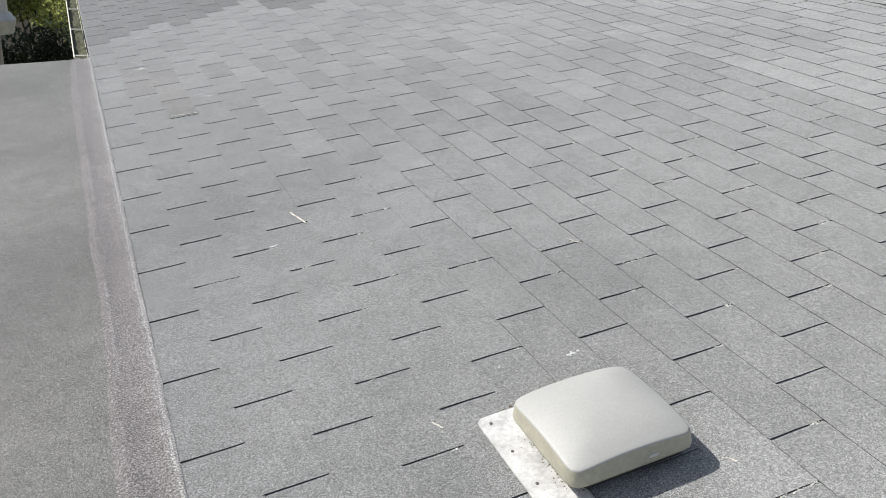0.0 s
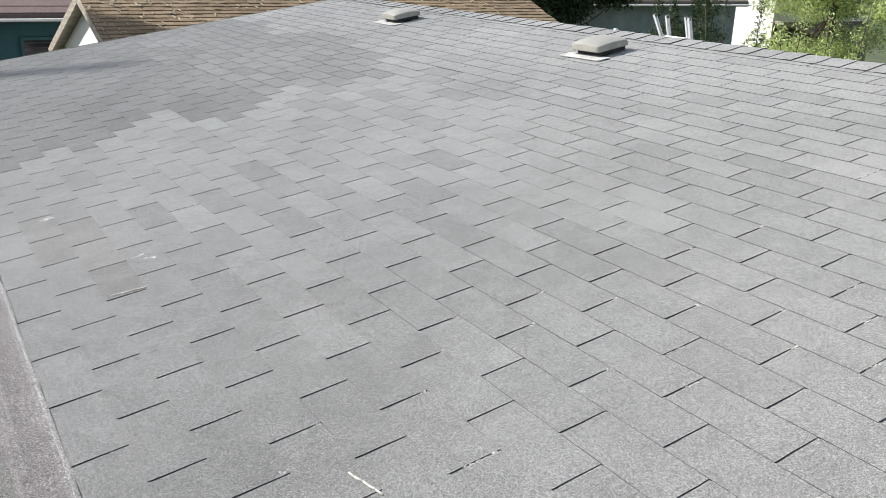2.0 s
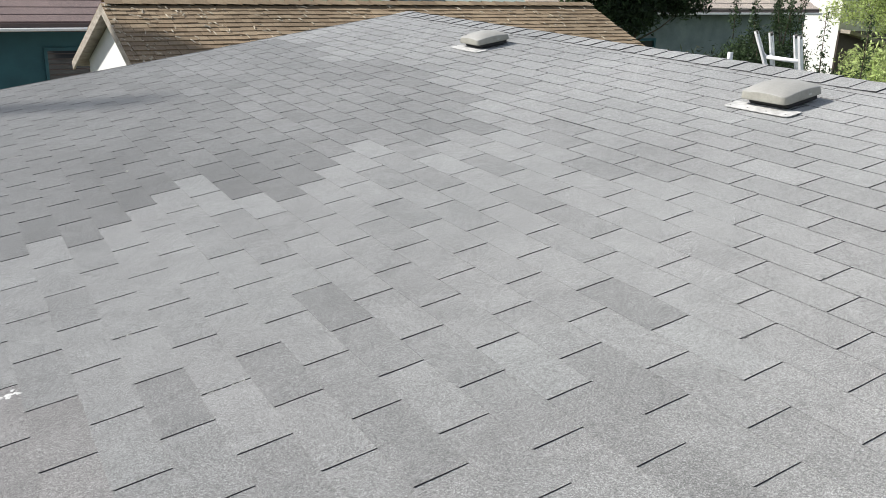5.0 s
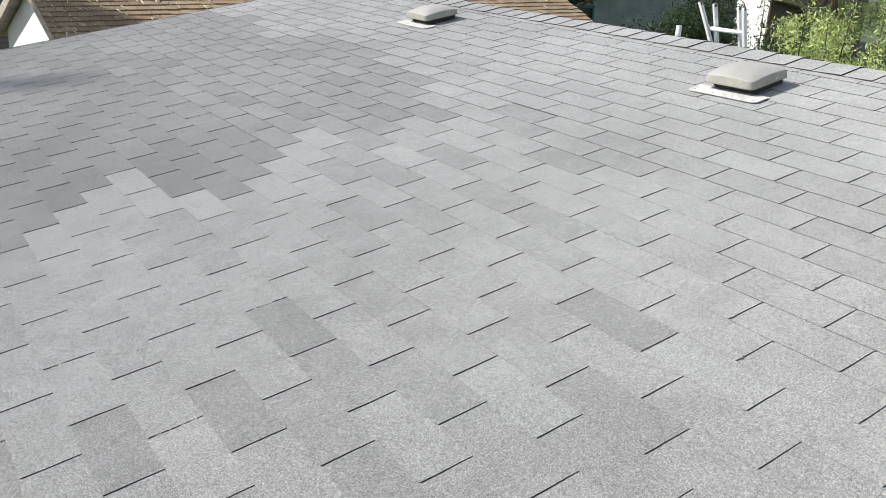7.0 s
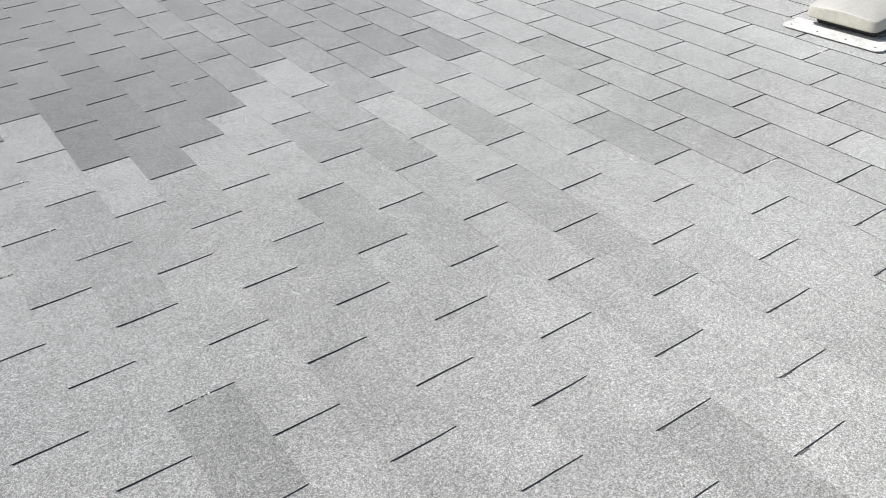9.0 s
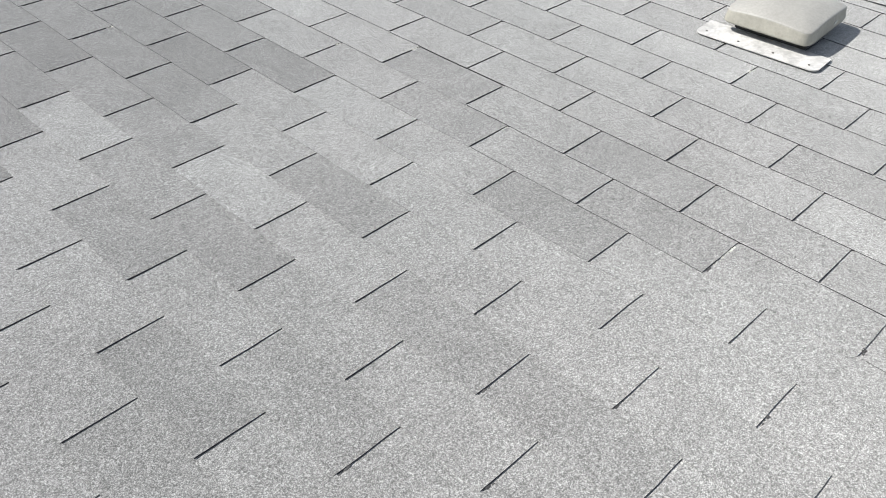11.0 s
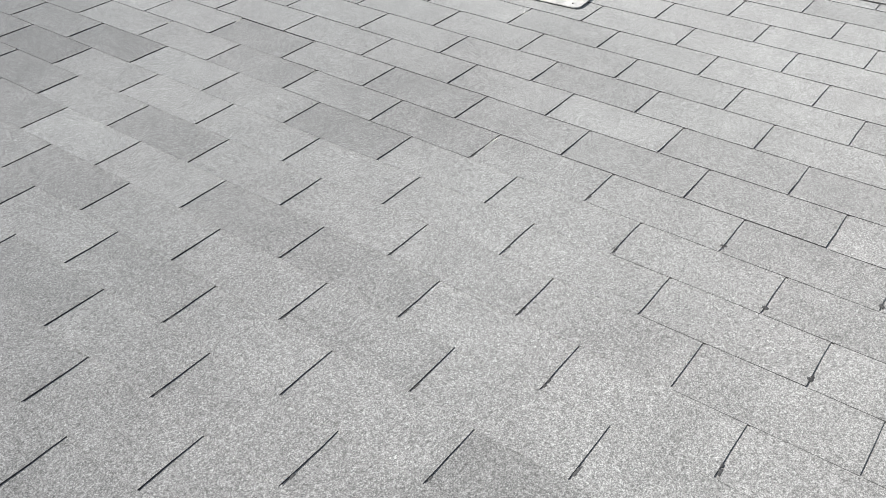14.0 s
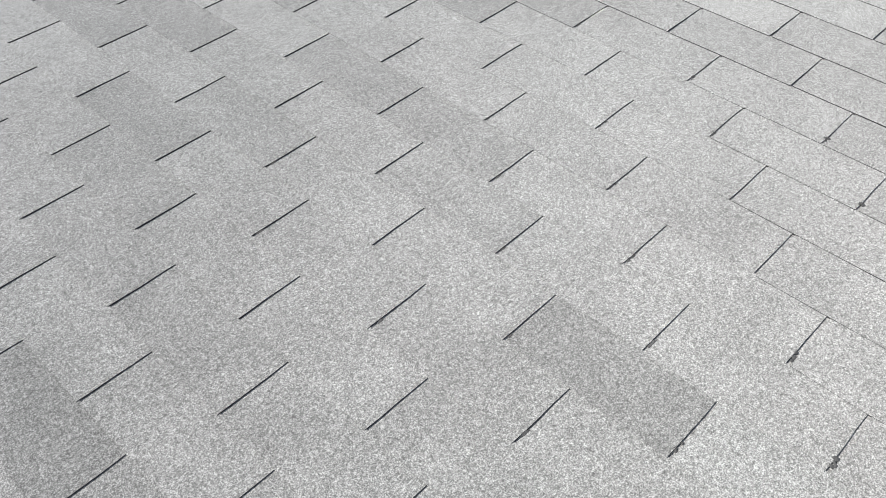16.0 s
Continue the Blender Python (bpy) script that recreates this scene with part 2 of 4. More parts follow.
def tube(bm, a, b, r0, r1=None, n=10, caps=True):
    a, b = Vector(a), Vector(b)
    r1 = r0 if r1 is None else r1
    q = (b - a).to_track_quat("Z", "Y")
    rings = [[bm.verts.new(p + q @ Vector((r * math.cos(2 * math.pi * i / n), r * math.sin(2 * math.pi * i / n), 0))) for i in range(n)]
             for p, r in ((a, r0), (b, r1))]
    for i in range(n):
        f = bm.faces.new((rings[0][i], rings[0][(i + 1) % n], rings[1][(i + 1) % n], rings[1][i]))
        f.smooth = True
    if caps:
        bm.faces.new(rings[0][::-1])
        bm.faces.new(rings[1])
    return bm


def prism(bm, outline, y0, y1):
    """An outline in x and z drawn out along y."""
    a = [bm.verts.new((x, y0, z)) for x, z in outline]
    b = [bm.verts.new((x, y1, z)) for x, z in outline]
    n = len(outline)
    for i in range(n):
        bm.faces.new((a[i], a[(i + 1) % n], b[(i + 1) % n], b[i]))
    bm.faces.new(a[::-1])
    bm.faces.new(b)
    bmesh.ops.recalc_face_normals(bm, faces=bm.faces[:])
    return bm


# ---- ground and the house under the roof ----
RIDGE_U, RAKE_V, NEAR_V, EAVE_U = 4.31, 10.93, -3.2, -0.150
P = radians(PITCH)
RIDGE_X, RIDGE_Z = RIDGE_U * math.cos(P), EAVE + RIDGE_U * math.sin(P)

g = bmesh.new()
bmesh.ops.create_grid(g, x_segments=90, y_segments=90, size=1500)
for v in g.verts:
    v.co.x, v.co.y = (math.copysign((abs(c) / 1500) ** 2.2 * 1500, c) for c in (v.co.x, v.co.y))
    v.co.z = 0.06 * noise.noise(v.co * 0.4) if v.co.length < 80 else 0
ground = part("ground", g, M_GRASS, None)
tagged(ground, "rough shaded grass between the houses", "ground", kind="structure")


def wall(name, x0, y0, x1, y1, z0, z1, mat, label):
    ob = part(name, boxes(((x0, y0, z0), (x1, y1, z1))), mat, None)
    return tagged(ob, label, "wall", kind="structure")


wall("wall_west", 0.25, NEAR_V + 0.4, 0.41, RAKE_V - 0.35, 0.0, 2.96, M_SIDING, "pale siding wall under the gutter")
wall("wall_east", 2 * RIDGE_X - 0.41, NEAR_V + 0.4, 2 * RIDGE_X - 0.25, RAKE_V - 0.35, 0.0, 2.96, M_SIDING, "pale siding wall under the far eave")
for nm, y in (("wall_north", RAKE_V - 0.51), ("wall_south", NEAR_V + 0.4)):
    b = bmesh.new()
    prism(b, [(0.25, 0), (2 * RIDGE_X - 0.25, 0), (2 * RIDGE_X - 0.25, 2.95), (RIDGE_X, RIDGE_Z - 0.12), (0.25, 2.95)], y, y + 0.16)
    tagged(part(nm, b, M_SIDING, None), "pale siding gable wall of the house", "wall", kind="structure")


def ramp01(x):
    x = min(1.0, max(0.0, x))
    return x * x * (3 - 2 * x)


def lift(u, v):
    """The slope is not quite true."""
    return 0.004 * noise.noise((u * 0.6, v * 0.5, 3.0))


def deck(name, mat, label):
    """The sheathed slope with its thickness."""
    nu, nv = 30, 72
    us = [EAVE_U + (RIDGE_U - EAVE_U) * i / nu for i in range(nu + 1)]
    vs = [NEAR_V + (RAKE_V - NEAR_V) * j / nv for j in range(nv + 1)]
    verts = [(u, v, lift(u, v) + 0.0022) for u in us for v in vs] + [(u, v, lift(u, v) - 0.03) for u in us for v in vs]
    k, w = (nu + 1) * (nv + 1), nv + 1
    faces = []
    for i in range(nu):
        for j in range(nv):
            a = i * w + j
            faces.append((a, a + w, a + w + 1, a + 1))
            faces.append((k + a, k + a + 1, k + a + w + 1, k + a + w))
    rim = [i * w for i in range(nu)] + [nu * w + j for j in range(nv)] + [i * w + nv for i in range(nu, 0, -1)] + [j for j in range(nv, 0, -1)]
    for a, b in zip(rim, rim[1:] + rim[:1]):
        faces.append((b, a, k + a, k + b))
    ob = new(name, mesh_of(name, verts, faces, mat))
    ob.matrix_basis = ROOF
    return tagged(ob, label, "roof", kind="structure")


roof = deck("roof_slope", M_BASE, "low slope covered in weathered grey three-tab asphalt shingles")

# the other slope, falling away behind the ridge
FAR = Matrix.Translation((RIDGE_X, 0, RIDGE_Z)) @ pose(0, 0, 0, 0, PITCH, 0)
far_slope = part("roof_slope_far", boxes(((0.0, NEAR_V, -0.03), (RIDGE_U + 0.15, RAKE_V, 0.0))), M_TAB, None)
far_slope.matrix_basis = FAR
tagged(far_slope, "far grey shingled slope behind the ridge", "roof", kind="structure")

# gable boards and eave board
rake_board = part("rake_trim", boxes(((EAVE_U, RAKE_V - 0.022, -0.19), (RIDGE_U - 0.02, RAKE_V - 0.002, -0.035)), bevel=0.004), M_TRIM, roof)
b = boxes(((EAVE_U + 0.005, NEAR_V, -0.17), (EAVE_U + 0.025, RAKE_V - 0.03, -0.035)), bevel=0.004)
part("fascia", b, M_WHITE, roof)
# pale drip edge along the gable
drip = bmesh.new()
for i in range(24):
    u0, u1 = (EAVE_U + (RIDGE_U - EAVE_U) * k / 24 for k in (i, i + 1))
    vs = [drip.verts.new((u, v, lift(u, RAKE_V) + n)) for u in (u0, u1) for v, n in ((RAKE_V - 0.02, 0.007), (RAKE_V + 0.012, 0.006), (RAKE_V + 0.012, -0.04))]
    drip.faces.new((vs[0], vs[3], vs[4], vs[1]))
    drip.faces.new((vs[1], vs[4], vs[5], vs[2]))
part("drip_edge", drip, M_EDGE, roof)

# ---- low roof beside the slope ----
LOW = ROOF @ pose(-0.235, 0, 0.0, 0, 6.0, 0)     # flatter than the slope
FLAT_V = 5.86
low_roof = part("low_roof", boxes(((-4.0, NEAR_V, -0.12), (0.0, FLAT_V, -0.004))), M_TRIM, None)
low_roof.matrix_basis = LOW
tagged(low_roof, "nearly flat roof in grey mineral cap sheet", "roof", kind="structure")


def sheet(name, x0, x1, z, bend):
    """One lapped width of cap sheet, gently rippled."""
    nx, ny = 40, 80
    vs = []
    for i in range(nx + 1):
        for j in range(ny + 1):
            x, y = x0 + (x1 - x0) * i / nx, NEAR_V + (FLAT_V + 0.015 - NEAR_V) * j / ny
            n = z + 0.006 * noise.noise((x * 1.6, y * 1.1, bend)) + 0.003 * noise.noise((x * 5, y * 4, bend))
            n += 0.010 * math.exp(-((x + 0.89 + 0.02 * noise.noise((y * 1.1, 4.0, 0.0))) / 0.045) ** 2)
            vs.append((x, y, max(n, 0.001)))
    fs = [(i * (ny + 1) + j, (i + 1) * (ny + 1) + j, (i + 1) * (ny + 1) + j + 1, i * (ny + 1) + j + 1) for i in range(nx) for j in range(ny)]
    me = mesh_of(name, vs, fs, M_SHEET, smooth=True)
    return child(name, me, low_roof)


sheet("cap_sheet", -0.97, 0.015, 0.010, 1.0)
sheet("cap_sheet", -2.0, -0.93, 0.005, 5.0)
sheet("cap_sheet", -4.0, -1.95, 0.003, 9.0)
tagged(part("metal_edge", boxes(((-4.0, FLAT_V, -0.10), (0.0, FLAT_V + 0.012, 0.001)), bevel=0.003), M_GALV, low_roof), "thin metal edge")

# the strip that laps from the low roof over the first course
nv = 240
prof = [(-0.320, 0.008), (-0.285, 0.012), (-0.262, 0.0165), (-0.246, 0.0185), (-0.236, 0.0165), (-0.222, 0.0130), (-0.204, 0.0092), (-0.186, 0.0092), (-0.168, 0.0130), (-0.156, 0.0142), (-0.148, 0.0128), (-0.143, 0.0068)]
vs, fs, sl = [], [], []
for j in range(nv + 1):
    v = NEAR_V + (FLAT_V + 0.02 - NEAR_V) * j / nv
    for i, (u, n) in enumerate(prof):
        wob = 0.004 * noise.noise((v * 2.2, i * 0.3, 0.0)) + 0.002 * noise.noise((v * 9, i, 4.0))
        vs.append((u + wob, v, n + 0.004 * noise.noise((v * 1.7, i * 0.5, 8.0))))
w = len(prof)
for j in range(nv):
    for i in range(w - 1):
        fs.append((j * w + i, j * w + i + 1, (j + 1) * w + i + 1, (j + 1) * w + i))
        scuffed = noise.noise((NEAR_V + j * 0.06, 3.0, 5.0)) > 0.05
        sl.append(1 if i >= w - 3 else 2 if i == w - 4 or (i == 3 and scuffed) else 0)
strip = child("flashing_strip", mesh_of("flashing_strip", vs, fs, [M_STRIP, M_STRIP_EDGE, M_STRIP_MID], sl, True), roof, label="reddish strip with a worn pale edge")

# tarred lap between two widths of sheet
vs, fs = [], []
for j in range(121):
    y = NEAR_V + (FLAT_V - NEAR_V) * j / 120
    c = -0.955 + 0.012 * noise.noise((y * 1.3, 2.0, 0.0)) + 0.004 * noise.noise((y * 9, 2.0, 0.0))
    h = 0.0004 + 0.0022 * abs(noise.noise((y * 6, 7.0, 0.0)))
    vs += [(c - h, y, 0.0085), (c, y, 0.0112), (c + h, y, 0.0106)]
for j in range(120):
    for i in (0, 1):
        fs.append((3 * j + i, 3 * j + i + 1, 3 * j + i + 4, 3 * j + i + 3))
child("lap_joint", mesh_of("lap_joint", vs, fs, M_CUT), low_roof, label="black tarred lap")

# ---- things on the roof ----
def roof_vent(u, v, turn, label, plastic, skirt):
    """A low domed plastic vent on its pale flashing; its origin lies at the middle of the flashing's lower edge."""
    top = thing("roof_vent", label, "roof vent", ROOF @ pose(u, v, 0.0095, 0, 0, turn), group="roof vents")
    # flashing plate, its upper part under the shingles
    f = bmesh.new()
    box(f, (-0.014, -0.193, 0.002), (0.092, 0.193, 0.0055), 0.0)
    bmesh.ops.bevel(f, geom=[e for e in f.edges if abs(e.verts[0].co.z - e.verts[1].co.z) > 0.003 and e.verts[0].co.x < 0.05], offset=0.022, segments=4, profile=0.5, affect="EDGES")
    flash = part("flashing", f, M_FLASH, top, "pale dirty flashing plate")
    for y in (-0.16, -0.05, 0.06, 0.165):
        n = bmesh.new()
        tube(n, (0.012, y, 0.005), (0.012, y, 0.0072), 0.0034, n=8)
        part("nail_head", n, M_NAIL, flash)
    # throat with mesh
    t = boxes(((0.085, -0.115, 0.006), (0.315, 0.115, 0.052)), bevel=0.006)
    part("throat", t, M_DARK, top, "dark screened throat")
    # hood: rounded square plan, domed top, skirt
    rings = [(0.134, 0.046), (0.140, 0.0405), (0.1465, 0.0400), (0.1470, 0.0435), (0.1452, 0.0560), (0.1434, 0.0675), (0.1428, 0.0712), (0.1418, 0.0730), (0.1396, 0.0739), (0.1340, 0.0749), (0.121, 0.0772), (0.100, 0.0800), (0.070, 0.0825), (0.035, 0.0840)]
    n, vs, fs = 72, [], []
    for r, z in rings:
        for i in range(n):
            a = 2 * math.pi * (i + 0.5) / n
            c, s = math.cos(a), math.sin(a)
            k = (abs(c) ** 12 + abs(s) ** 12) ** (-1 / 12)
            x, y = r * k * c, r * k * s
            arch = 0.014 * (2 - (x / 0.146) ** 2 - (y / 0.146) ** 2) * min(1.0, max(0.0, (z - 0.04) / 0.04))
            vs.append((0.190 + x * 0.985, 0.005 + y * 0.94, z + arch - 0.004))
    m = len(rings)
    for j in range(m - 1):
        for i in range(n):
            fs.append((j * n + i, j * n + (i + 1) % n, (j + 1) * n + (i + 1) % n, (j + 1) * n + i))
    vs.append((0.190, 0.005, 0.0845 + 0.028 - 0.004))
    fs += [((m - 1) * n + i, (m - 1) * n + (i + 1) % n, len(vs) - 1) for i in range(n)]
    # the skirt has yellowed more than the top
    hood = child("hood", mesh_of("hood", vs, fs, [plastic, skirt], [1 if 2 <= j < 6 else 0 for j in range(m - 1) for _ in range(n)] + [0] * n, smooth=True), top, label="domed plastic hood with a yellowed skirt")
    # a moulded mark on the side
    part("moulded_mark", boxes(((0.220, -0.1340, 0.050), (0.240, -0.131, 0.057))), M_FLASH, hood)
    return top


roof_vent(0.497, 1.235, 0.0, "domed beige plastic roof vent near the low roof", M_HOOD, M_HOOD_YELLOW)
roof_vent(3.552, 5.765, 3.0, "domed weathered plastic roof vent below the ridge", M_HOOD_GREY, M_HOOD_DULL)
roof_vent(3.560, 8.560, 0.0, "domed weathered plastic roof vent near the gable", M_HOOD_GREY, M_HOOD_DULL)


def debris(u, v, n, spread, seed, mat, size):
    """Loose crumbs lying together."""
    rnd = random.Random(seed)
    vs, fs = [], []
    for _ in range(n):
        x, y = u + rnd.gauss(0, spread[0]), v + rnd.gauss(0, spread[1])
        r, a = size * rnd.uniform(0.5, 1.4), rnd.uniform(0, 6.28)
        k = len(vs)
        for q in range(3):
            vs.append((x + r * rnd.uniform(0.6, 1.6) * math.cos(a + q * 2.1), y + r * math.sin(a + q * 2.1), 0.008))
        vs.append((x, y, 0.008 + r * rnd.uniform(0.4, 0.9)))
        fs += [(k, k + 1, k + 3), (k + 1, k + 2, k + 3), (k + 2, k, k + 3)]
    return mesh_of("crumbs", vs, fs, mat)


ob = new("debris", debris(0.562, 1.21, 420, (0.010, 0.10), 3, M_NEEDLES, 0.004))
ob.matrix_basis = ROOF @ Matrix.Translation((0, 0, 0.005))
tagged(ob, "brown needles and grit on the vent flashing", "debris", kind="stuff")

# ---- gutter ----
GUT0, GUT1 = 6.00, 10.72
gutter = thing("gutter", "white gutter with straps and rotting leaves", "gutter", ROOF @ pose(EAVE_U, 0, -0.012, 0, PITCH, 0))
prof = [(-0.004, -0.03), (-0.004, -0.085), (-0.06, -0.095), (-0.088, -0.055), (-0.094, -0.004), (-0.088, 0.003), (-0.085, -0.006), (-0.087, -0.052), (-0.06, -0.089), (-0.010, -0.080), (-0.008, -0.03)]
g = bmesh.new()
prism(g, prof, GUT0, GUT1)
part("trough", g, M_GUTTER, gutter)
for y in (6.06, 7.0, 7.92, 8.85, 9.68):
    part("strap", boxes(((-0.088, y - 0.009, -0.004), (0.01, y + 0.009, 0.002)), bevel=0.001), M_GUTTER, gutter, "pale metal strap")
for y in (GUT0, GUT1):
    e = bmesh.new()
    prism(e, prof[:6], y - 0.002, y + 0.002)
    part("end_cap", e, M_GUTTER, gutter)
part("corner_flashing", boxes(((-0.095, GUT1 + 0.01, -0.05), (0.02, GUT1 + 0.16, 0.012)), bevel=0.006), M_GALV, gutter, "dull metal corner")
rnd = random.Random(5)
vs, fs = [], []
nx, ny = 5, 160
for j in range(ny + 1):
    for i in range(nx + 1):
        x, y = -0.012 - 0.070 * i / nx, GUT0 + 0.02 + (GUT1 - GUT0 - 0.04) * j / ny
        vs.append((x, y, -0.026 + 0.020 * noise.noise((x * 14, y * 6, 2)) + 0.012 * noise.noise((x * 40, y * 25, 7))))
fs = [(j * (nx + 1) + i, j * (nx + 1) + i + 1, (j + 1) * (nx + 1) + i + 1, (j + 1) * (nx + 1) + i) for j in range(ny) for i in range(nx)]
ob = new("leaf_litter", mesh_of("leaf_litter", vs, fs, M_LITTER))
ob.matrix_basis = gutter.matrix_basis
tagged(ob, "mossy rotting leaves filling the gutter", "leaves", kind="stuff")


# ---- small things lying on the shingles ----
def dropping(u, v, size, seed):
    rnd = random.Random(seed)
    b = bmesh.new()
    for _ in range(8):
        x, y, r = rnd.gauss(0, size * 0.75), rnd.gauss(0, size * 0.3), size * rnd.uniform(0.12, 0.42)
        n = 9
        c = b.verts.new((x, y, 0.0015))
        ring = [b.verts.new((x + r * rnd.uniform(0.6, 1.2) * math.cos(6.283 * i / n), y + r * rnd.uniform(0.6, 1.2) * math.sin(6.283 * i / n), 0.0)) for i in range(n)]
        for i in range(n):
            b.faces.new((c, ring[i], ring[(i + 1) % n]))
    ob = part("bird_dropping", b, M_DROP, None)
    ob.matrix_basis = ROOF @ pose(u, v, 0.0062, 0, 0, 0)
    return tagged(ob, "dried white bird dropping on the shingles", "dropping", group="droppings")


for i, (u, v, s) in enumerate([(0.118, 5.370, 0.032), (0.342, 4.570, 0.016), (0.380, 4.511, 0.018), (0.808, 1.562, 0.016), (0.286, 2.911, 0.012),
                               (0.285, 2.574, 0.013), (0.62, 1.60, 0.010), (0.53, 1.28, 0.007)]):
    dropping(u, v, s, i)


def twig(a, b, r, seed, bend=0.01):
    rnd = random.Random(seed)
    m = bmesh.new()
    pts = [Vector((a[0] + (b[0] - a[0]) * k / 5 + (rnd.uniform(-bend, bend) if 0 < k < 5 else 0), a[1] + (b[1] - a[1]) * k / 5 + (rnd.uniform(-bend, bend) if 0 < k < 5 else 0), 0.0052 + r * 0.45)) for k in range(6)]
    for p, q in zip(pts, pts[1:]):
        tube(m, p, q, r * 0.7, r * 0.62, 6)
    ob = part("twig", m, M_TWIG, None)
    ob.matrix_basis = ROOF
    return tagged(ob, "short bleached twig lying on the shingles", "twig", group="twigs")


for i, (a, b, r) in enumerate([((0.165, 4.258), (0.289, 4.241), 0.0045), ((0.396, 2.805), (0.421, 2.684), 0.0042), ((1.112, 2.105), (1.135, 2.07), 0.003),
                               ((0.40, 1.475), (0.415, 1.445), 0.003), ((-0.275, 1.775), (-0.235, 1.765), 0.002), ((0.88, 1.085), (0.905, 1.06), 0.003)]):
    twig(a, b, r, i, 0.003)


# ---- behind the ridge: pipes and ladder ----
def vent_pipe(x, y, h, r):
    z = RIDGE_Z - (x - RIDGE_X) * math.tan(P)
    top = thing("vent_pipe", "short pale vent pipe on the far slope", "vent pipe", Matrix.Translation((x, y, z)), group="vent pipes")
    b = bmesh.new()
    tube(b, (0, 0, -0.02), (0, 0, h), r, n=14)
    part("pipe", b, M_GALV, top)
    b = bmesh.new()
    tube(b, (0, 0, -0.02), (0, 0, 0.06), r * 2.0, r * 1.05, 14)
    part("boot", b, M_DARK, top, "black rubber boot")


vent_pipe(6.53, 8.74, 0.17, 0.026)


def ladder():
    """An aluminium ladder leaning on the far eave, with flared stand-off arms at its head."""
    top = thing("ladder", "pale aluminium ladder with flared arms leaning on the far eave", "ladder", Matrix.Translation((10.13, 9.6, 0.0)))

    def at(y, z, dx=0.0):
        return Vector((8.87 + (3.515 - z) * 0.36 + dx - 10.13, y - 9.6, z))

    def rail(name, way, s, dx, wide, deep):
        b = bmesh.new()
        out = [(0, -deep), (-s * wide, -deep), (-s * wide, -deep + 0.006), (-s * 0.005, -deep + 0.008), (-s * 0.005, deep - 0.008), (-s * wide, deep - 0.006), (-s * wide, deep), (0, deep)]
        rings = [[b.verts.new(at(y + py, z, dx + px)) for py, px in out] for y, z in way]
        for a, c in zip(rings, rings[1:]):
            for i in range(8):
                b.faces.new((a[i], a[(i + 1) % 8], c[(i + 1) % 8], c[i]))
        b.faces.new(rings[0][::-1])
        b.faces.new(rings[-1])
        bmesh.ops.recalc_face_normals(b, faces=b.faces[:])
        ob = part(name, b, M_ALU, top)
        y, z = way[-1]
        c = bmesh.new()
        tube(c, at(y - s * wide * 0.5, z - 0.028, dx), at(y - s * wide * 0.5, z + 0.006, dx), deep * 0.86, deep * 0.8, 8)
        part("end_cap", c, M_NAIL, ob, "dark plastic end cap")

    slope = -0.06
    for s, y in ((1, 10.344), (-1, 9.955)):
        rail("rail", [(y - slope * 3.512, 0.0), (y - slope * 0.3, 3.21), (y, 3.512)], s, 0.05, 0.026, 0.032)
    for s, way in ((1, [(10.36, 2.85), (10.43, 3.19), (10.505, 3.515)]), (-1, [(9.86, 2.85), (9.845, 3.19), (9.822, 3.515)])):
        rail("stand_off_arm", way, s, -0.03, 0.034, 0.026)
    k = 0.25
    while k < 3.1:
        r = bmesh.new()
        tube(r, at(9.955 - slope * (3.512 - k), k, 0.05), at(10.344 - slope * (3.512 - k), k, 0.05), 0.017, n=10)
        part("rung", r, M_ALU, top)
        k += 0.29
    c = bmesh.new()
    tube(c, at(9.90, 3.215), at(10.38, 3.215), 0.026, n=10)
    part("crossbar", c, M_ALU, top, "flat pale crossbar with curved ends")
    for y0, y1 in ((10.36, 10.455), (9.93, 9.85)):
        c = bmesh.new()
        prev = at(y0, 3.215)
        for i in range(1, 6):
            f = i / 5
            cur = at(y0 + (y1 - y0) * f, 3.215 + 0.075 * f * f)
            tube(c, prev, cur, 0.013, n=8)
            prev = cur
        part("bracket", c, M_ALU, top, "curved bracket")


ladder()


# ---- plants ----
def leaf_cloud(name, blobs, count, size, mat, seed, flat=0.6, hollow=0.45):
    """Many small leaves spread through uneven lumps."""
    rnd = np.random.RandomState(seed)
    vol = np.array([b[3] * b[4] * b[5] for b in blobs]) ** 0.7
    pick = rnd.choice(len(blobs), count, p=vol / vol.sum())
    bl = np.array(blobs)[pick]
    d = rnd.normal(size=(count, 3))
    d /= np.linalg.norm(d, axis=1)[:, None]
    r = (hollow + (1.08 - hollow) * rnd.rand(count) ** 0.6) * (1 + 0.18 * rnd.normal(size=count))
    c = bl[:, :3] + d * r[:, None] * bl[:, 3:6]
    c[:, 2] = np.maximum(c[:, 2], 0.05)
    a = rnd.normal(size=(count, 3))
    a /= np.linalg.norm(a, axis=1)[:, None]
    t = np.cross(a, rnd.normal(size=(count, 3)))
    t /= np.linalg.norm(t, axis=1)[:, None]
    s = size * rnd.uniform(0.55, 1.4, count)[:, None]
    vs = np.stack([c - a * s, c + t * s * flat * 0.5, c + a * s, c - t * s * flat * 0.5], 1).reshape(-1, 3)
    fs = [(4 * i, 4 * i + 1, 4 * i + 2, 4 * i + 3) for i in range(count)]
    return mesh_of(name, vs.tolist(), fs, mat)


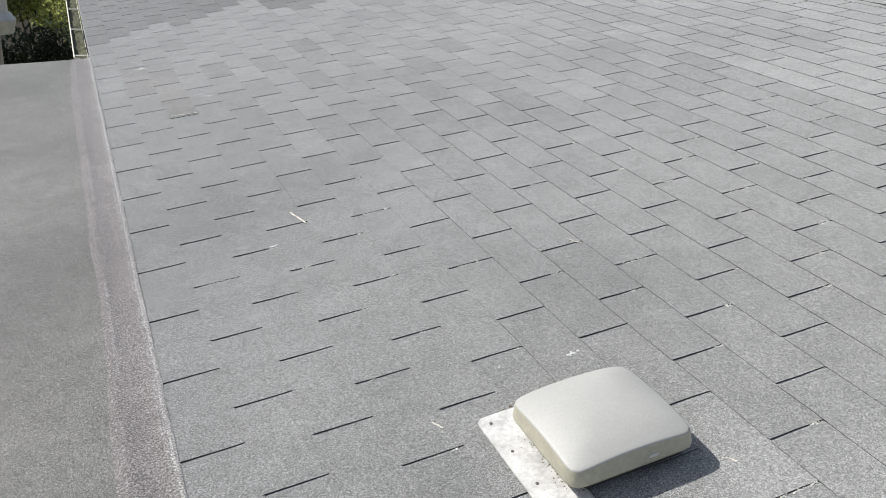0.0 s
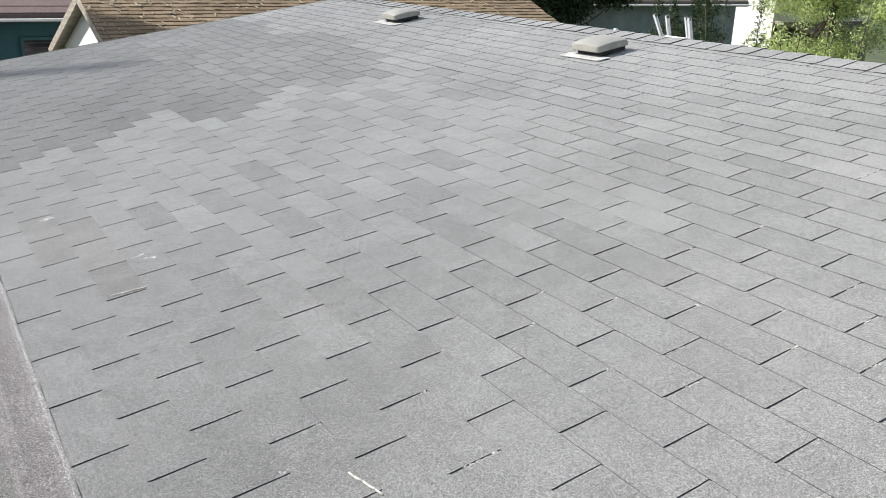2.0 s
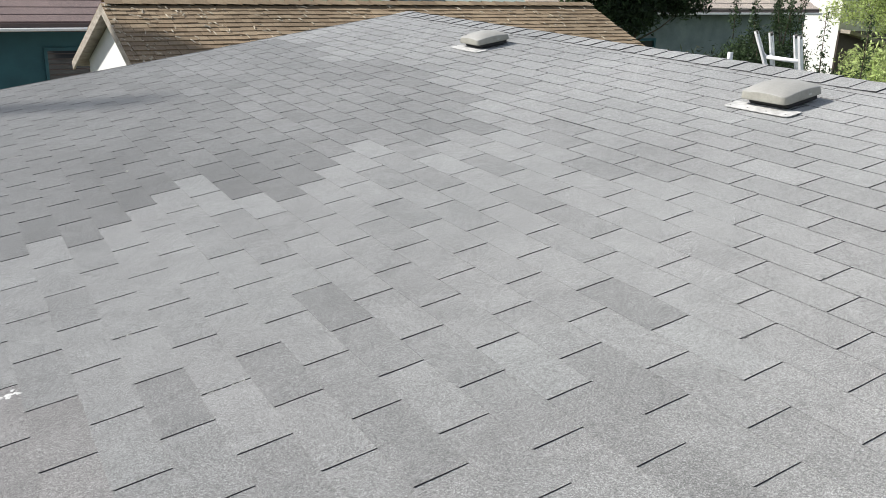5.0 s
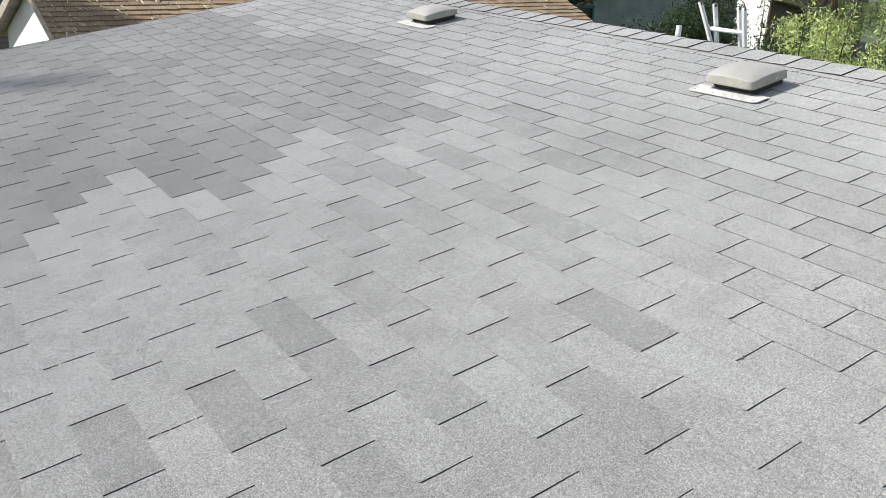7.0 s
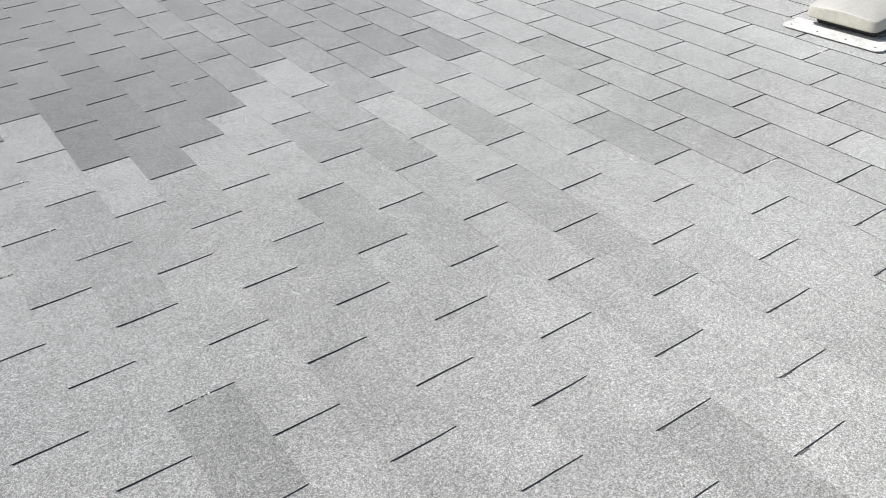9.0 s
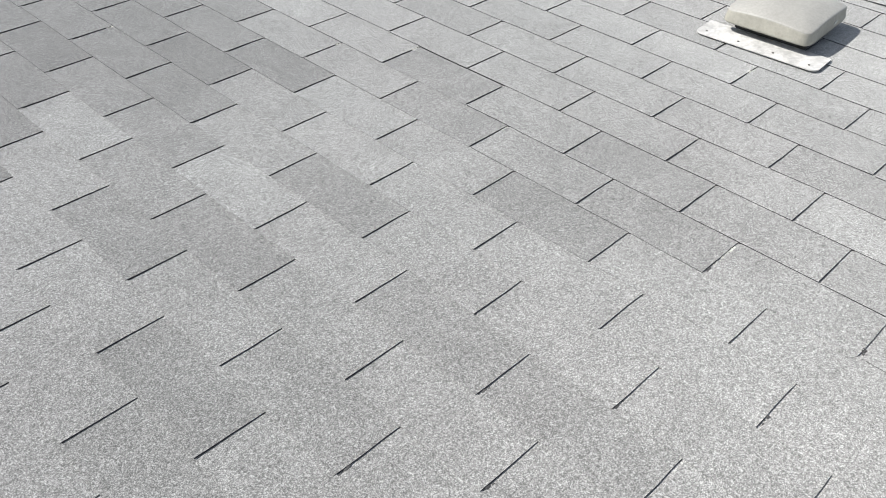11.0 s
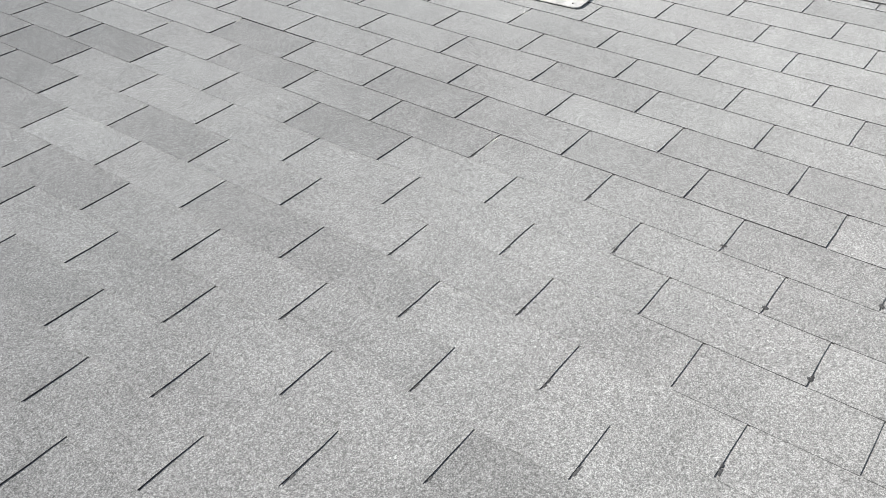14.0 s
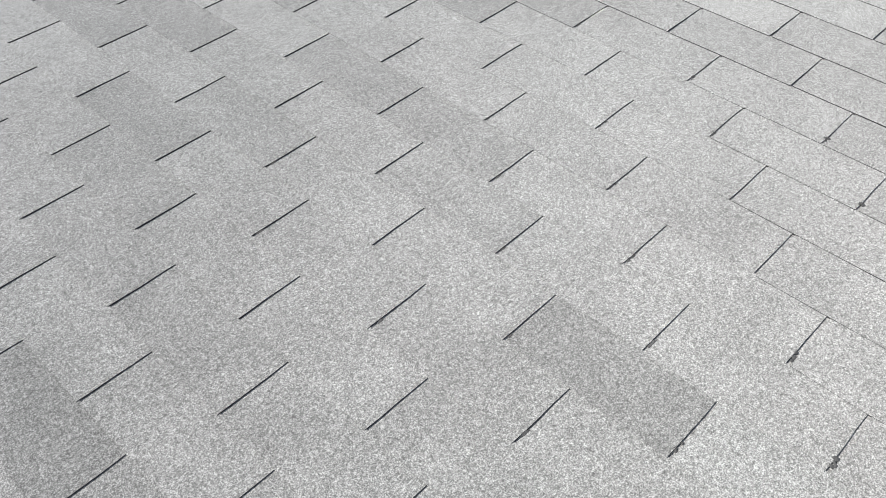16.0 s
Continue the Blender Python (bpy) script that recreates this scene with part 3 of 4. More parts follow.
def lumps(x, y, z, rx, ry, rz, n, seed, k=0.42):
    """Lumps scattered through a body, so that its outline is uneven."""
    rnd = random.Random(seed)
    out = []
    for _ in range(n):
        a, e, r = rnd.uniform(0, 6.283), math.asin(rnd.uniform(-0.9, 1.0)), rnd.uniform(0.35, 0.85)
        q = k * rnd.uniform(0.6, 1.2)
        out.append((x + rx * r * math.cos(a) * math.cos(e), y + ry * r * math.sin(a) * math.cos(e), z + rz * r * math.sin(e), rx * q, ry * q, rz * q))
    return out


def shrub(name, label, x, y, rx, ry, h, n, size, mat, seed, z0=0.0, count=10, sprigs=0):
    top = thing(name, label, "shrub", Matrix.Translation((x, y, 0)))
    rnd = random.Random(seed)
    for _ in range(7):
        q = Vector((rnd.uniform(-rx, rx) * 0.6, rnd.uniform(-ry, ry) * 0.6, h * rnd.uniform(0.55, 0.85)))
        b = bmesh.new()
        tube(b, (q.x * 0.25, q.y * 0.25, 0), q, 0.03, 0.01, 6)
        part("stem", b, M_BARK, top)
    bl = lumps(0, 0, (h + z0) / 2, rx, ry, (h - z0) / 2, count, seed)
    for _ in range(sprigs):
        # thin shoots that stand out of the top
        x1, y1, up = rnd.uniform(-rx, rx) * 0.7, rnd.uniform(-ry, ry) * 0.8, rnd.uniform(0.25, 0.75)
        lean = rnd.uniform(-0.2, 0.2)
        b = bmesh.new()
        tube(b, (x1, y1, h - 0.5), (x1, y1 + lean, h + up), 0.012, 0.004, 5)
        part("shoot", b, M_BARK, top)
        bl += [(x1, y1 + lean * f, h - 0.5 + (up + 0.5) * f, 0.15 - 0.09 * f, 0.15 - 0.09 * f, 0.13) for f in (0.35, 0.55, 0.75, 0.92)]
    child("foliage", leaf_cloud("foliage", bl, n, size, mat, seed), top)
    return top


def tree(label, x, y, h, crown, n, size, mat, seed, r=0.16, lumpiness=16, layered=False):
    """crown: middle height and the three radii; a layered one has flat sprays with gaps between."""
    top = thing("tree", label, "tree", Matrix.Translation((x, y, 0)))
    rnd = random.Random(seed)
    b = bmesh.new()
    pts = [Vector((0.12 * rnd.uniform(-1, 1) * k, 0.12 * rnd.uniform(-1, 1) * k, h * 0.85 * k / 6)) for k in range(7)]
    for k, (p, q) in enumerate(zip(pts, pts[1:])):
        tube(b, p, q, r * (1 - k / 7.5), r * (1 - (k + 1) / 7.5), 9)
    part("trunk", b, M_BARK, top)
    z, rx, ry, rz = crown
    bl = lumps(0, 0, z, rx, ry, rz, lumpiness, seed, 0.30)
    if layered:
        bl = [(a, b2, c, d * 1.15, e * 1.15, f * 0.33) for a, b2, c, d, e, f in bl]
    for c in bl[:8]:
        l = bmesh.new()
        p = pts[min(6, max(2, int(c[2] / h * 6)))]
        m = (p + Vector(c[:3])) / 2 + Vector((0, 0, -0.1))
        tube(l, p, m, r * 0.4, r * 0.25, 7)
        tube(l, m, c[:3], r * 0.25, r * 0.08, 7)
        part("limb", l, M_BARK, top)
    child("crown", leaf_cloud("crown", bl, n, size, mat, seed), top)
    return top


shrub("shrub", "yellow-green shrub in the sun behind the shed", -0.35, 13.6, 1.0, 0.8, 2.75, 15000, 0.034, M_LEAF_YELLOW, 11, 1.5, 16)
shrub("shrub", "yellow-green shrub beside the gutter", 0.5, 14.4, 0.6, 0.7, 2.5, 11000, 0.036, M_LEAF_YELLOW, 12, 1.2, 14)
shrub("hedge", "hedge behind the low roof, its leaves darkened for shade", -0.6, 12.6, 1.6, 0.5, 2.2, 15000, 0.045, M_LEAF_DEEP, 13, 0.0, 16)
shrub("shrub", "dark shrub with bright leaf edges behind the ladder", 14.0, 14.75, 1.1, 0.85, 3.4, 26000, 0.040, M_LEAF_DARK, 14, 0.8, 26, 8)
shrub("shrub", "dense dark green shrub below the ladder head", 11.6, 11.3, 0.75, 0.8, 2.98, 17000, 0.032, M_LEAF_DARK, 17, 0.6, 22, 3)
shrub("shrub", "loose yellow-green shrub beyond the far eave", 12.1, 10.1, 0.8, 1.0, 3.0, 15000, 0.034, M_LEAF, 18, 0.6, 24, 6)
shrub("shrub", "low green shrub beyond the far eave", 12.7, 11.5, 1.3, 0.8, 3.12, 13000, 0.05, M_LEAF, 15, 0.0, 18)
shrub("shrub", "dark low shrub beyond the ladder", 11.4, 13.6, 2.2, 0.9, 2.85, 10000, 0.055, M_LEAF_DEEP, 16, 0.0, 16)
tree("bright green tree beyond the far eave", 27.4, 20.5, 10.0, (4.0, 2.9, 2.6, 4.2), 52000, 0.062, M_LEAF, 21, 0.14, 60, True)
tree("bright green tree beside another tree", 20.2, 12.2, 7.5, (4.0, 2.2, 2.0, 2.8), 40000, 0.055, M_LEAF, 25, 0.16, 50, True)
tree("dark tree between two houses", 13.6, 18.3, 6.0, (3.95, 2.4, 1.0, 1.35), 36000, 0.066, M_LEAF_DARK, 22, 0.06, 34)
tree("dark tree behind the wood-shingled house", 12.0, 27.0, 8.0, (4.9, 4.2, 2.0, 2.2), 16000, 0.12, M_LEAF_DARK, 23, 0.2, 22)
tree("dark tree beside the teal house", -2.6, 18.3, 7.0, (4.5, 1.8, 1.3, 2.0), 14000, 0.08, M_LEAF_DARK, 24, 0.18, 20)
# out of view; its crown is set to shade part of the wood shingles
tree("unseen tall tree added to shade the wood-shingled roof", -4.8, 19.4, 13.2, (11.8, 1.1, 1.1, 1.1), 9000, 0.09, M_LEAF_DARK, 27, 0.13, 16)
# also out of view, added for the dappled shade on the rose-brown roof
tree("unseen tall tree added to dapple the teal house's roof", -8.7, 26.6, 13.0, (9.2, 3.0, 3.0, 3.6), 9000, 0.16, M_LEAF_DARK, 26, 0.25, 22)

# an unseen tall trunk, added only to throw a soft shadow across the slope
shadow_caster = thing("shadow_trunk", "unseen tall trunk added to cast a soft shadow", "tree", Matrix.Translation((-13.9, 21.9, 0)))
b = bmesh.new()
pts = [Vector((0, 0, 0)), Vector((0.1, 0, 6)), Vector((0.05, 0.08, 12)), Vector((0.0, 0.0, 17)), Vector((-0.05, 0.0, 21.5))]
for k, (p, q) in enumerate(zip(pts, pts[1:])):
    tube(b, p, q, 0.34 - 0.055 * k, 0.285 - 0.055 * k, 12)
part("trunk", b, M_BARK, shadow_caster)


# ---- the house with the wood-shingled roof ----
def gable_house():
    TH = radians(1.5)
    base = Matrix.Translation((2.02, 15.16, 0)) @ Matrix.Rotation(TH, 4, "Z")
    top = thing("house", "low house with a brown wood-shingled gable roof", "house", base)
    L, half, zr, s = 8.1, 2.72, 3.53, 0.385       # length, half span, ridge, slope
    zw = zr - 0.10
    w = bmesh.new()
    prism(w, [(-half + 0.45, 0), (half - 0.45, 0), (half - 0.45, zw - s * (half - 0.45)), (0, zw), (-half + 0.45, zw - s * (half - 0.45))], 0.15, L - 0.28)
    for v in w.verts:
        v.co = Matrix.Rotation(-math.pi / 2, 4, "Z") @ v.co
        v.co.y *= -1
        v.co.x = abs(v.co.x)
    bmesh.ops.recalc_face_normals(w, faces=w.faces[:])
    part("wall", w, M_WHITE, top, "white gable walls")
    ang = math.atan(s)
    ln = half / math.cos(ang)
    for side in (-1, 1):
        tilt = Matrix.Translation((0, 0, zr)) @ Matrix.Rotation(-side * ang, 4, "X")
        # local y runs down this slope
        b = box(bmesh.new(), (0, 0, -0.08), (L, ln, -0.012))
        for v in b.verts:
            v.co = tilt @ Vector((v.co.x, v.co.y * side, v.co.z))
        bmesh.ops.recalc_face_normals(b, faces=b.faces[:])
        slab = part("roof", b, M_TRIM, top, "weathered boards under wood shingles")
        rnd = random.Random(31 + side)
        vs, fs = [], []
        ex, rows = 0.122, int(ln / 0.122)
        for r in range(rows + 1):
            x = -0.03 - rnd.uniform(0, 0.1)
            y1 = min(ln + 0.03, (r + 1) * ex)
            while x < L:
                wd = rnd.uniform(0.09, 0.22)
                a0, a1 = max(x, -0.03), min(x + wd - 0.006, L + 0.03)
                if a1 - a0 > 0.02:
                    j, t = rnd.uniform(-0.006, 0.010), rnd.uniform(0.012, 0.022)
                    k = len(vs)
                    ys, ye = (r * ex - 0.05, y1 + j)
                    for xx, yy, zz in ((a0, ys, 0.0), (a1, ys, 0.0), (a1, ye, t), (a0, ye, t), (a1, ye, -0.004), (a0, ye, -0.004), (a0, ys, -0.01), (a1, ys, -0.01)):
                        vs.append(tilt @ Vector((xx, max(yy, 0.0) * side, zz)))
                    fs += [(k, k + 1, k + 2, k + 3), (k + 3, k + 2, k + 4, k + 5), (k, k + 3, k + 5, k + 6), (k + 1, k + 7, k + 4, k + 2)]
                x += wd
        child("wood_shingles", mesh_of("wood_shingles", vs, fs, M_SHAKE), slab, kind="stuff", label="weathered brown wood shingles in rows")
        # barge boards at both ends
        for x in (-0.035, L + 0.005):
            b = box(bmesh.new(), (x, 0.0, -0.13), (x + 0.03, ln + 0.02, -0.005))
            for v in b.verts:
                v.co = tilt @ Vector((v.co.x, v.co.y * side, v.co.z))
            bmesh.ops.recalc_face_normals(b, faces=b.faces[:])
            part("barge_board", b, M_TRIM, top, "weathered barge board")
    # ridge caps
    for i in range(36):
        b = bmesh.new()
        x0 = i * L / 36
        for side in (-1, 1):
            q = [b.verts.new((x0 + dx, y * side, zr + 0.045 + (0.012 if dx == 0 else 0) - abs(y) * s)) for dx, y in ((0, 0), (L / 36 + 0.03, 0), (L / 36 + 0.03, 0.13), (0, 0.13))]
            b.faces.new(q if side < 0 else q[::-1])
        part("ridge_cap", b, M_SHAKE, top)
    # pale litter caught on the roof
    rnd = random.Random(77)
    vs, fs = [], []
    tilt = Matrix.Translation((0, 0, zr)) @ Matrix.Rotation(ang, 4, "X")
    for _ in range(520):
        x, y = L * rnd.random() ** 1.5, ln * rnd.random()
        a, l, wd = rnd.gauss(1.1, 0.5), rnd.uniform(0.012, 0.055), rnd.uniform(0.004, 0.010)
        c, sn = math.cos(a), math.sin(a)
        k = len(vs)
        for p, q in ((-l, -wd), (l, -wd), (l, wd), (-l, wd)):
            vs.append(tilt @ Vector((x + p * c - q * sn, -(y + p * sn + q * c), 0.024)))
        vs.append(tilt @ Vector((x, -y, 0.036)))
        fs += [(k + i, k + (i + 1) % 4, k + 4) for i in range(4)]
    ob = new("dry_leaves", mesh_of("dry_leaves", vs, fs, M_DRYLEAF))
    ob.matrix_basis = base
    tagged(ob, "pale dry leaves caught on the wood shingles", "leaves", kind="stuff")


gable_house()


# ---- the teal house ----
def window(parent, x0, x1, z0, z1, y, slats=0):
    w = part("window", boxes(((x0, y - 0.01, z0), (x1, y + 0.01, z1))), M_GLASS, parent, "dark window with blinds" if slats else "dark window")
    f = boxes(((x0 - 0.06, y - 0.05, z0 - 0.06), (x0, y + 0.02, z1 + 0.06)), ((x1, y - 0.05, z0 - 0.06), (x1 + 0.06, y + 0.02, z1 + 0.06)),
              ((x0, y - 0.05, z1), (x1, y + 0.02, z1 + 0.06)), ((x0, y - 0.05, z0 - 0.06), (x1, y + 0.02, z0)))
    part("frame", f, M_TEAL, w)
    for i in range(slats):
        z = z0 + (z1 - z0) * (i + 0.5) / slats
        part("slat", boxes(((x0 + 0.02, y - 0.024, z - 0.016), (x1 - 0.02, y - 0.016, z + 0.004))), M_BROWN, w)


def eaved_house(name, label, x0, x1, y0, y1, ze, zr, over, wall_mat, roof_mat, gutter_mat, wins, verge=0.3):
    top = thing(name, label, "house", Matrix.Translation((0, 0, 0)))
    ym = (y0 + y1) / 2
    w = bmesh.new()
    prism(w, [(y0, 0), (y1, 0), (y1, ze - 0.02), (ym, zr - 0.10), (y0, ze - 0.02)], x0, x1)
    for v in w.verts:
        v.co.x, v.co.y = v.co.y, v.co.x
    bmesh.ops.recalc_face_normals(w, faces=w.faces[:])
    part("wall", w, wall_mat, top)
    k = (zr - ze) / (ym - y0)
    for s, yy in ((-1, y0 - over), (1, y1 + over)):
        n = 18
        out = []
        for i in range(n):
            for f, dz in ((i, 0.0), (i + 1, 0.024)):
                y = ym + (yy - ym) * f / n
                out.append((y, zr - k * abs(y - ym) + dz * 0.5))
        out += [(yy, out[-1][1] - 0.09), (ym, zr - 0.09)]
        b = bmesh.new()
        prism(b, out, x0 - verge, x1 + verge)
        for v in b.verts:
            v.co.x, v.co.y = v.co.y, v.co.x
        bmesh.ops.recalc_face_normals(b, faces=b.faces[:])
        part("roof", b, roof_mat, top, "shingled roof slope in courses")
    ye = y0 - over
    ze2 = zr - k * abs(ye - ym)
    part("fascia", boxes(((x0 - verge, ye - 0.03, ze2 - 0.17), (x1 + verge, ye + 0.01, ze2 - 0.02)), bevel=0.006), M_BROWN, top)
    part("gutter", boxes(((x0 - verge, ye - 0.14, ze2 - 0.150), (x1 + verge, ye - 0.032, ze2 - 0.095)), bevel=0.012), gutter_mat, top)
    for q in wins:
        window(top, *q)
    return top


eaved_house("house", "teal-painted house with a rose-brown shingled roof", -6.0, 5.6, 20.7, 29.0, 3.16, 4.88, 0.6, M_TEAL, M_ROSE, M_WHITE,
            [(1.85, 3.3, 1.0, 2.35, 20.69, 14), (-2.2, -0.9, 1.0, 2.3, 20.69, 0)])
eaved_house("house", "shaded house with a tan shingled roof and white gutter", 12.2, 21.65, 20.0, 28.0, 3.36, 5.38, 0.3, M_SHADE, M_TAN, M_WHITE,
            [(14.4, 16.0, 1.2, 2.4, 19.99, 0)], 0.15)


def white_building():
    top = thing("house", "bright white building with a low tan roof", "house", Matrix.Translation((27.5, 23.2, 0)))
    part("wall", boxes(((0, 0, 0), (6.0, 9.0, 5.2))), M_WHITE, top)
    r = bmesh.new()
    prism(r, [(-0.4, 5.1), (6.4, 5.1), (3.0, 6.3)], -0.4, 9.4)
    part("roof", r, M_TAN, top)
    part("side_wall", boxes(((0.02, -0.05, 0), (5.98, -0.004, 2.25))), M_BROWN, top, "brown boarded lean-to wall")
    c = bmesh.new()
    prism(c, [(0.05, 2.20), (3.6, 1.50), (3.6, 1.62), (0.05, 2.32)], -0.45, -0.055)
    part("canopy", c, M_TRIM, top, "pale sloping lean-to trim")
    part("post", boxes(((3.4, -0.40, 0), (3.5, -0.30, 1.55))), M_TRIM, top)


white_building()


# ---- the shed with the metal roof ----
def shed():
    x1, y0, ze = -1.16, 10.5, 2.53
    top = thing("shed", "cream shed with a ribbed pale metal roof", "shed", Matrix.Translation((0, 0, 0)))
    xl = -5.2
    # wall of upright panels with grooves and a doorway
    part("wall", boxes(((xl, y0 + 0.5, 0), (-2.402, y0 + 0.58, ze - 0.05)), ((xl, y0 + 0.5, 0), (xl + 0.1, y0 + 3.6, ze)), ((x1 - 0.42, y0 + 0.58, 0), (x1 - 0.34, y0 + 3.6, ze))), M_GREYWALL, top)
    # no opening: the dark inside the doorway is a black slab
    part("doorway", boxes(((-2.9, y0 + 0.46, 0), (-2.40, y0 + 0.499, 2.46))), M_DARK, top, "black slab for the dark inside a doorway")
    x = -2.39
    for wd in (0.24, 0.19, 0.19, 0.19, 0.19):
        part("panel", boxes(((x + 0.0018, y0 + 0.46, 0), (x + wd - 0.0018, y0 + 0.50, ze - 0.04)), bevel=0.006), M_CREAM, top)
        x += wd
    part("backing", boxes(((-2.40, y0 + 0.5, 0), (x1 + 0.08, y0 + 0.56, ze - 0.05))), M_EDGE, top)
    part("pale_panel", boxes(((x + 0.004, y0 + 0.46, 0), (x1 + 0.10, y0 + 0.498, ze - 0.04)), bevel=0.005), M_GREYWALL, top)
    # roof sheets between ribs, rising away
    k, depth = 0.14, 4.2
    tilt = Matrix.Translation((0, y0, ze)) @ Matrix.Rotation(math.atan(k), 4, "X")
    n = 16
    wd = (x1 - xl + 0.1) / n
    for i in range(n):
        xa = xl - 0.1 + i * wd
        pr = [(0, 0.044), (0.014, 0.044), (0.028, 0.003), (wd * 0.5 - 0.008, 0.003), (wd * 0.5 - 0.004, 0.009), (wd * 0.5 + 0.004, 0.009), (wd * 0.5 + 0.008, 0.003), (wd - 0.028, 0.003), (wd - 0.014, 0.044), (wd, 0.044)]
        vs = [tilt @ Vector((xa + px, y, pz)) for y in (0, depth) for px, pz in pr]
        q = len(pr)
        fs = [(j, j + 1, q + j + 1, q + j) for j in range(q - 1)]
        child("roof_sheet", mesh_of("roof_sheet", vs, fs, M_METALROOF), top, label="ribbed pale metal sheet")
    b = box(bmesh.new(), (xl - 0.1, 0.0, -0.10), (x1, depth, -0.002))
    for v in b.verts:
        v.co = tilt @ v.co
    part("roof_deck", b, M_BROWN, top)
    part("gutter", boxes(((xl - 0.15, y0 - 0.13, ze - 0.13), (x1 + 0.02, y0 - 0.01, ze - 0.005)), bevel=0.012), M_BROWN, top, "dark brown box gutter")
    # the sun's highlight on the brown lip, drawn as a white strip
    part("gutter_highlight", boxes(((xl - 0.15, y0 - 0.136, ze - 0.004), (x1 + 0.02, y0 - 0.118, ze + 0.004)), bevel=0.003), M_WHITE, top, "white strip for the highlight along the gutter's lip")
    part("downpipe_bracket", boxes(((x1 - 0.3, y0 + 0.42, ze - 0.24), (x1 - 0.26, y0 + 0.46, ze - 0.10))), M_WHITE, top)


shed()


def pole_and_lamp():
    x, y = -1.04, 11.2
    top = thing("utility_pole", "weathered grey timber pole with conduits", "pole", Matrix.Translation((x, y, 0)))
    b = bmesh.new()
    tube(b, (0, 0, 0), (0, 0, 3.55), 0.10, 0.095, 14)
    part("pole", b, M_WOODPOLE, top)
    for dx in (-0.075, -0.02, 0.045):
        b = bmesh.new()
        tube(b, (dx, -0.10, 0), (dx, -0.095, 3.45), 0.02, n=8)
        part("conduit", b, M_WOODPOLE, top)
    lt = thing("yard_lamp", "grey metal yard lamp with a ribbed skirt on the pole", "lamp", Matrix.Translation((x + 0.13, y - 0.22, 2.27)) @ Matrix.Scale(0.84, 4))
    b = bmesh.new()
    prof = [(0.055, 0.52), (0.062, 0.50), (0.062, 0.44), (0.085, 0.43), (0.10, 0.41), (0.10, 0.24), (0.105, 0.22), (0.13, 0.205), (0.185, 0.13), (0.19, 0.115)]
    for (r0, z0), (r1, z1) in zip(prof, prof[1:]):
        tube(b, (0, 0, z0), (0, 0, z1), r0, r1, 20, False)
    tube(b, (0, 0, 0.519), (0, 0, 0.52), 0.055, 0.055, 20)
    part("housing", b, M_LAMPGREY, lt)
    b = bmesh.new()
    tube(b, (0, 0, 0.115), (0, 0, -0.05), 0.188, 0.15, 24, False)
    tube(b, (0, 0, -0.05), (0, 0, -0.07), 0.15, 0.12, 24)
    part("refractor", b, M_REFRACTOR, lt, "dusty milky plastic skirt")
    b = bmesh.new()
    tube(b, (-0.22, 0.15, 0.33), (-0.09, 0.0, 0.33), 0.018, n=8)
    tube(b, (-0.03, -0.105, 0.30), (-0.03, -0.11, 0.18), 0.008, n=6)
    part("bracket", b, M_LAMPGREY, lt)


pole_and_lamp()

# board fence behind the shrubs
fence = thing("fence", "dark weathered board fence behind the shrubs", "fence", Matrix.Translation((-6.0, 17.0, 0)))
rnd = random.Random(9)
for i in range(52):
    x = i * 0.15
    part("board", boxes(((x, 0, 0), (x + 0.14, 0.02, 1.85 + rnd.uniform(-0.03, 0.03)))), M_TRIM, fence)
part("rail", boxes(((0, 0.02, 1.4), (7.8, 0.06, 1.49))), M_TRIM, fence)

# ---- shingles, last ----
E_, W_, STEP, PH = 0.143, 0.3333, 0.429, 0.85     # exposure, tab width, stagger per course, phase


# how far each course's slots lie off the even stagger
SLIP = (-0.006, -0.007, -0.007, -0.010, -0.012, -0.014, -0.013, -0.007, -0.011, -0.010, -0.009, -0.0135, -0.0075, -0.006, -0.002, -0.002, 0.0, -0.006, -0.011, -0.007, 0.0)


def slot_v(K, M):
    return W_ * (M + STEP * K + PH) + (SLIP[K] if K < len(SLIP) else -0.004)


def course(K):
    """Height up the slope of a course's lower edge: the upper courses were laid a little wider."""
    return E_ * (K - 1) if K < 21 else E_ * 20 + 0.010 + 0.1525 * (K - 21)


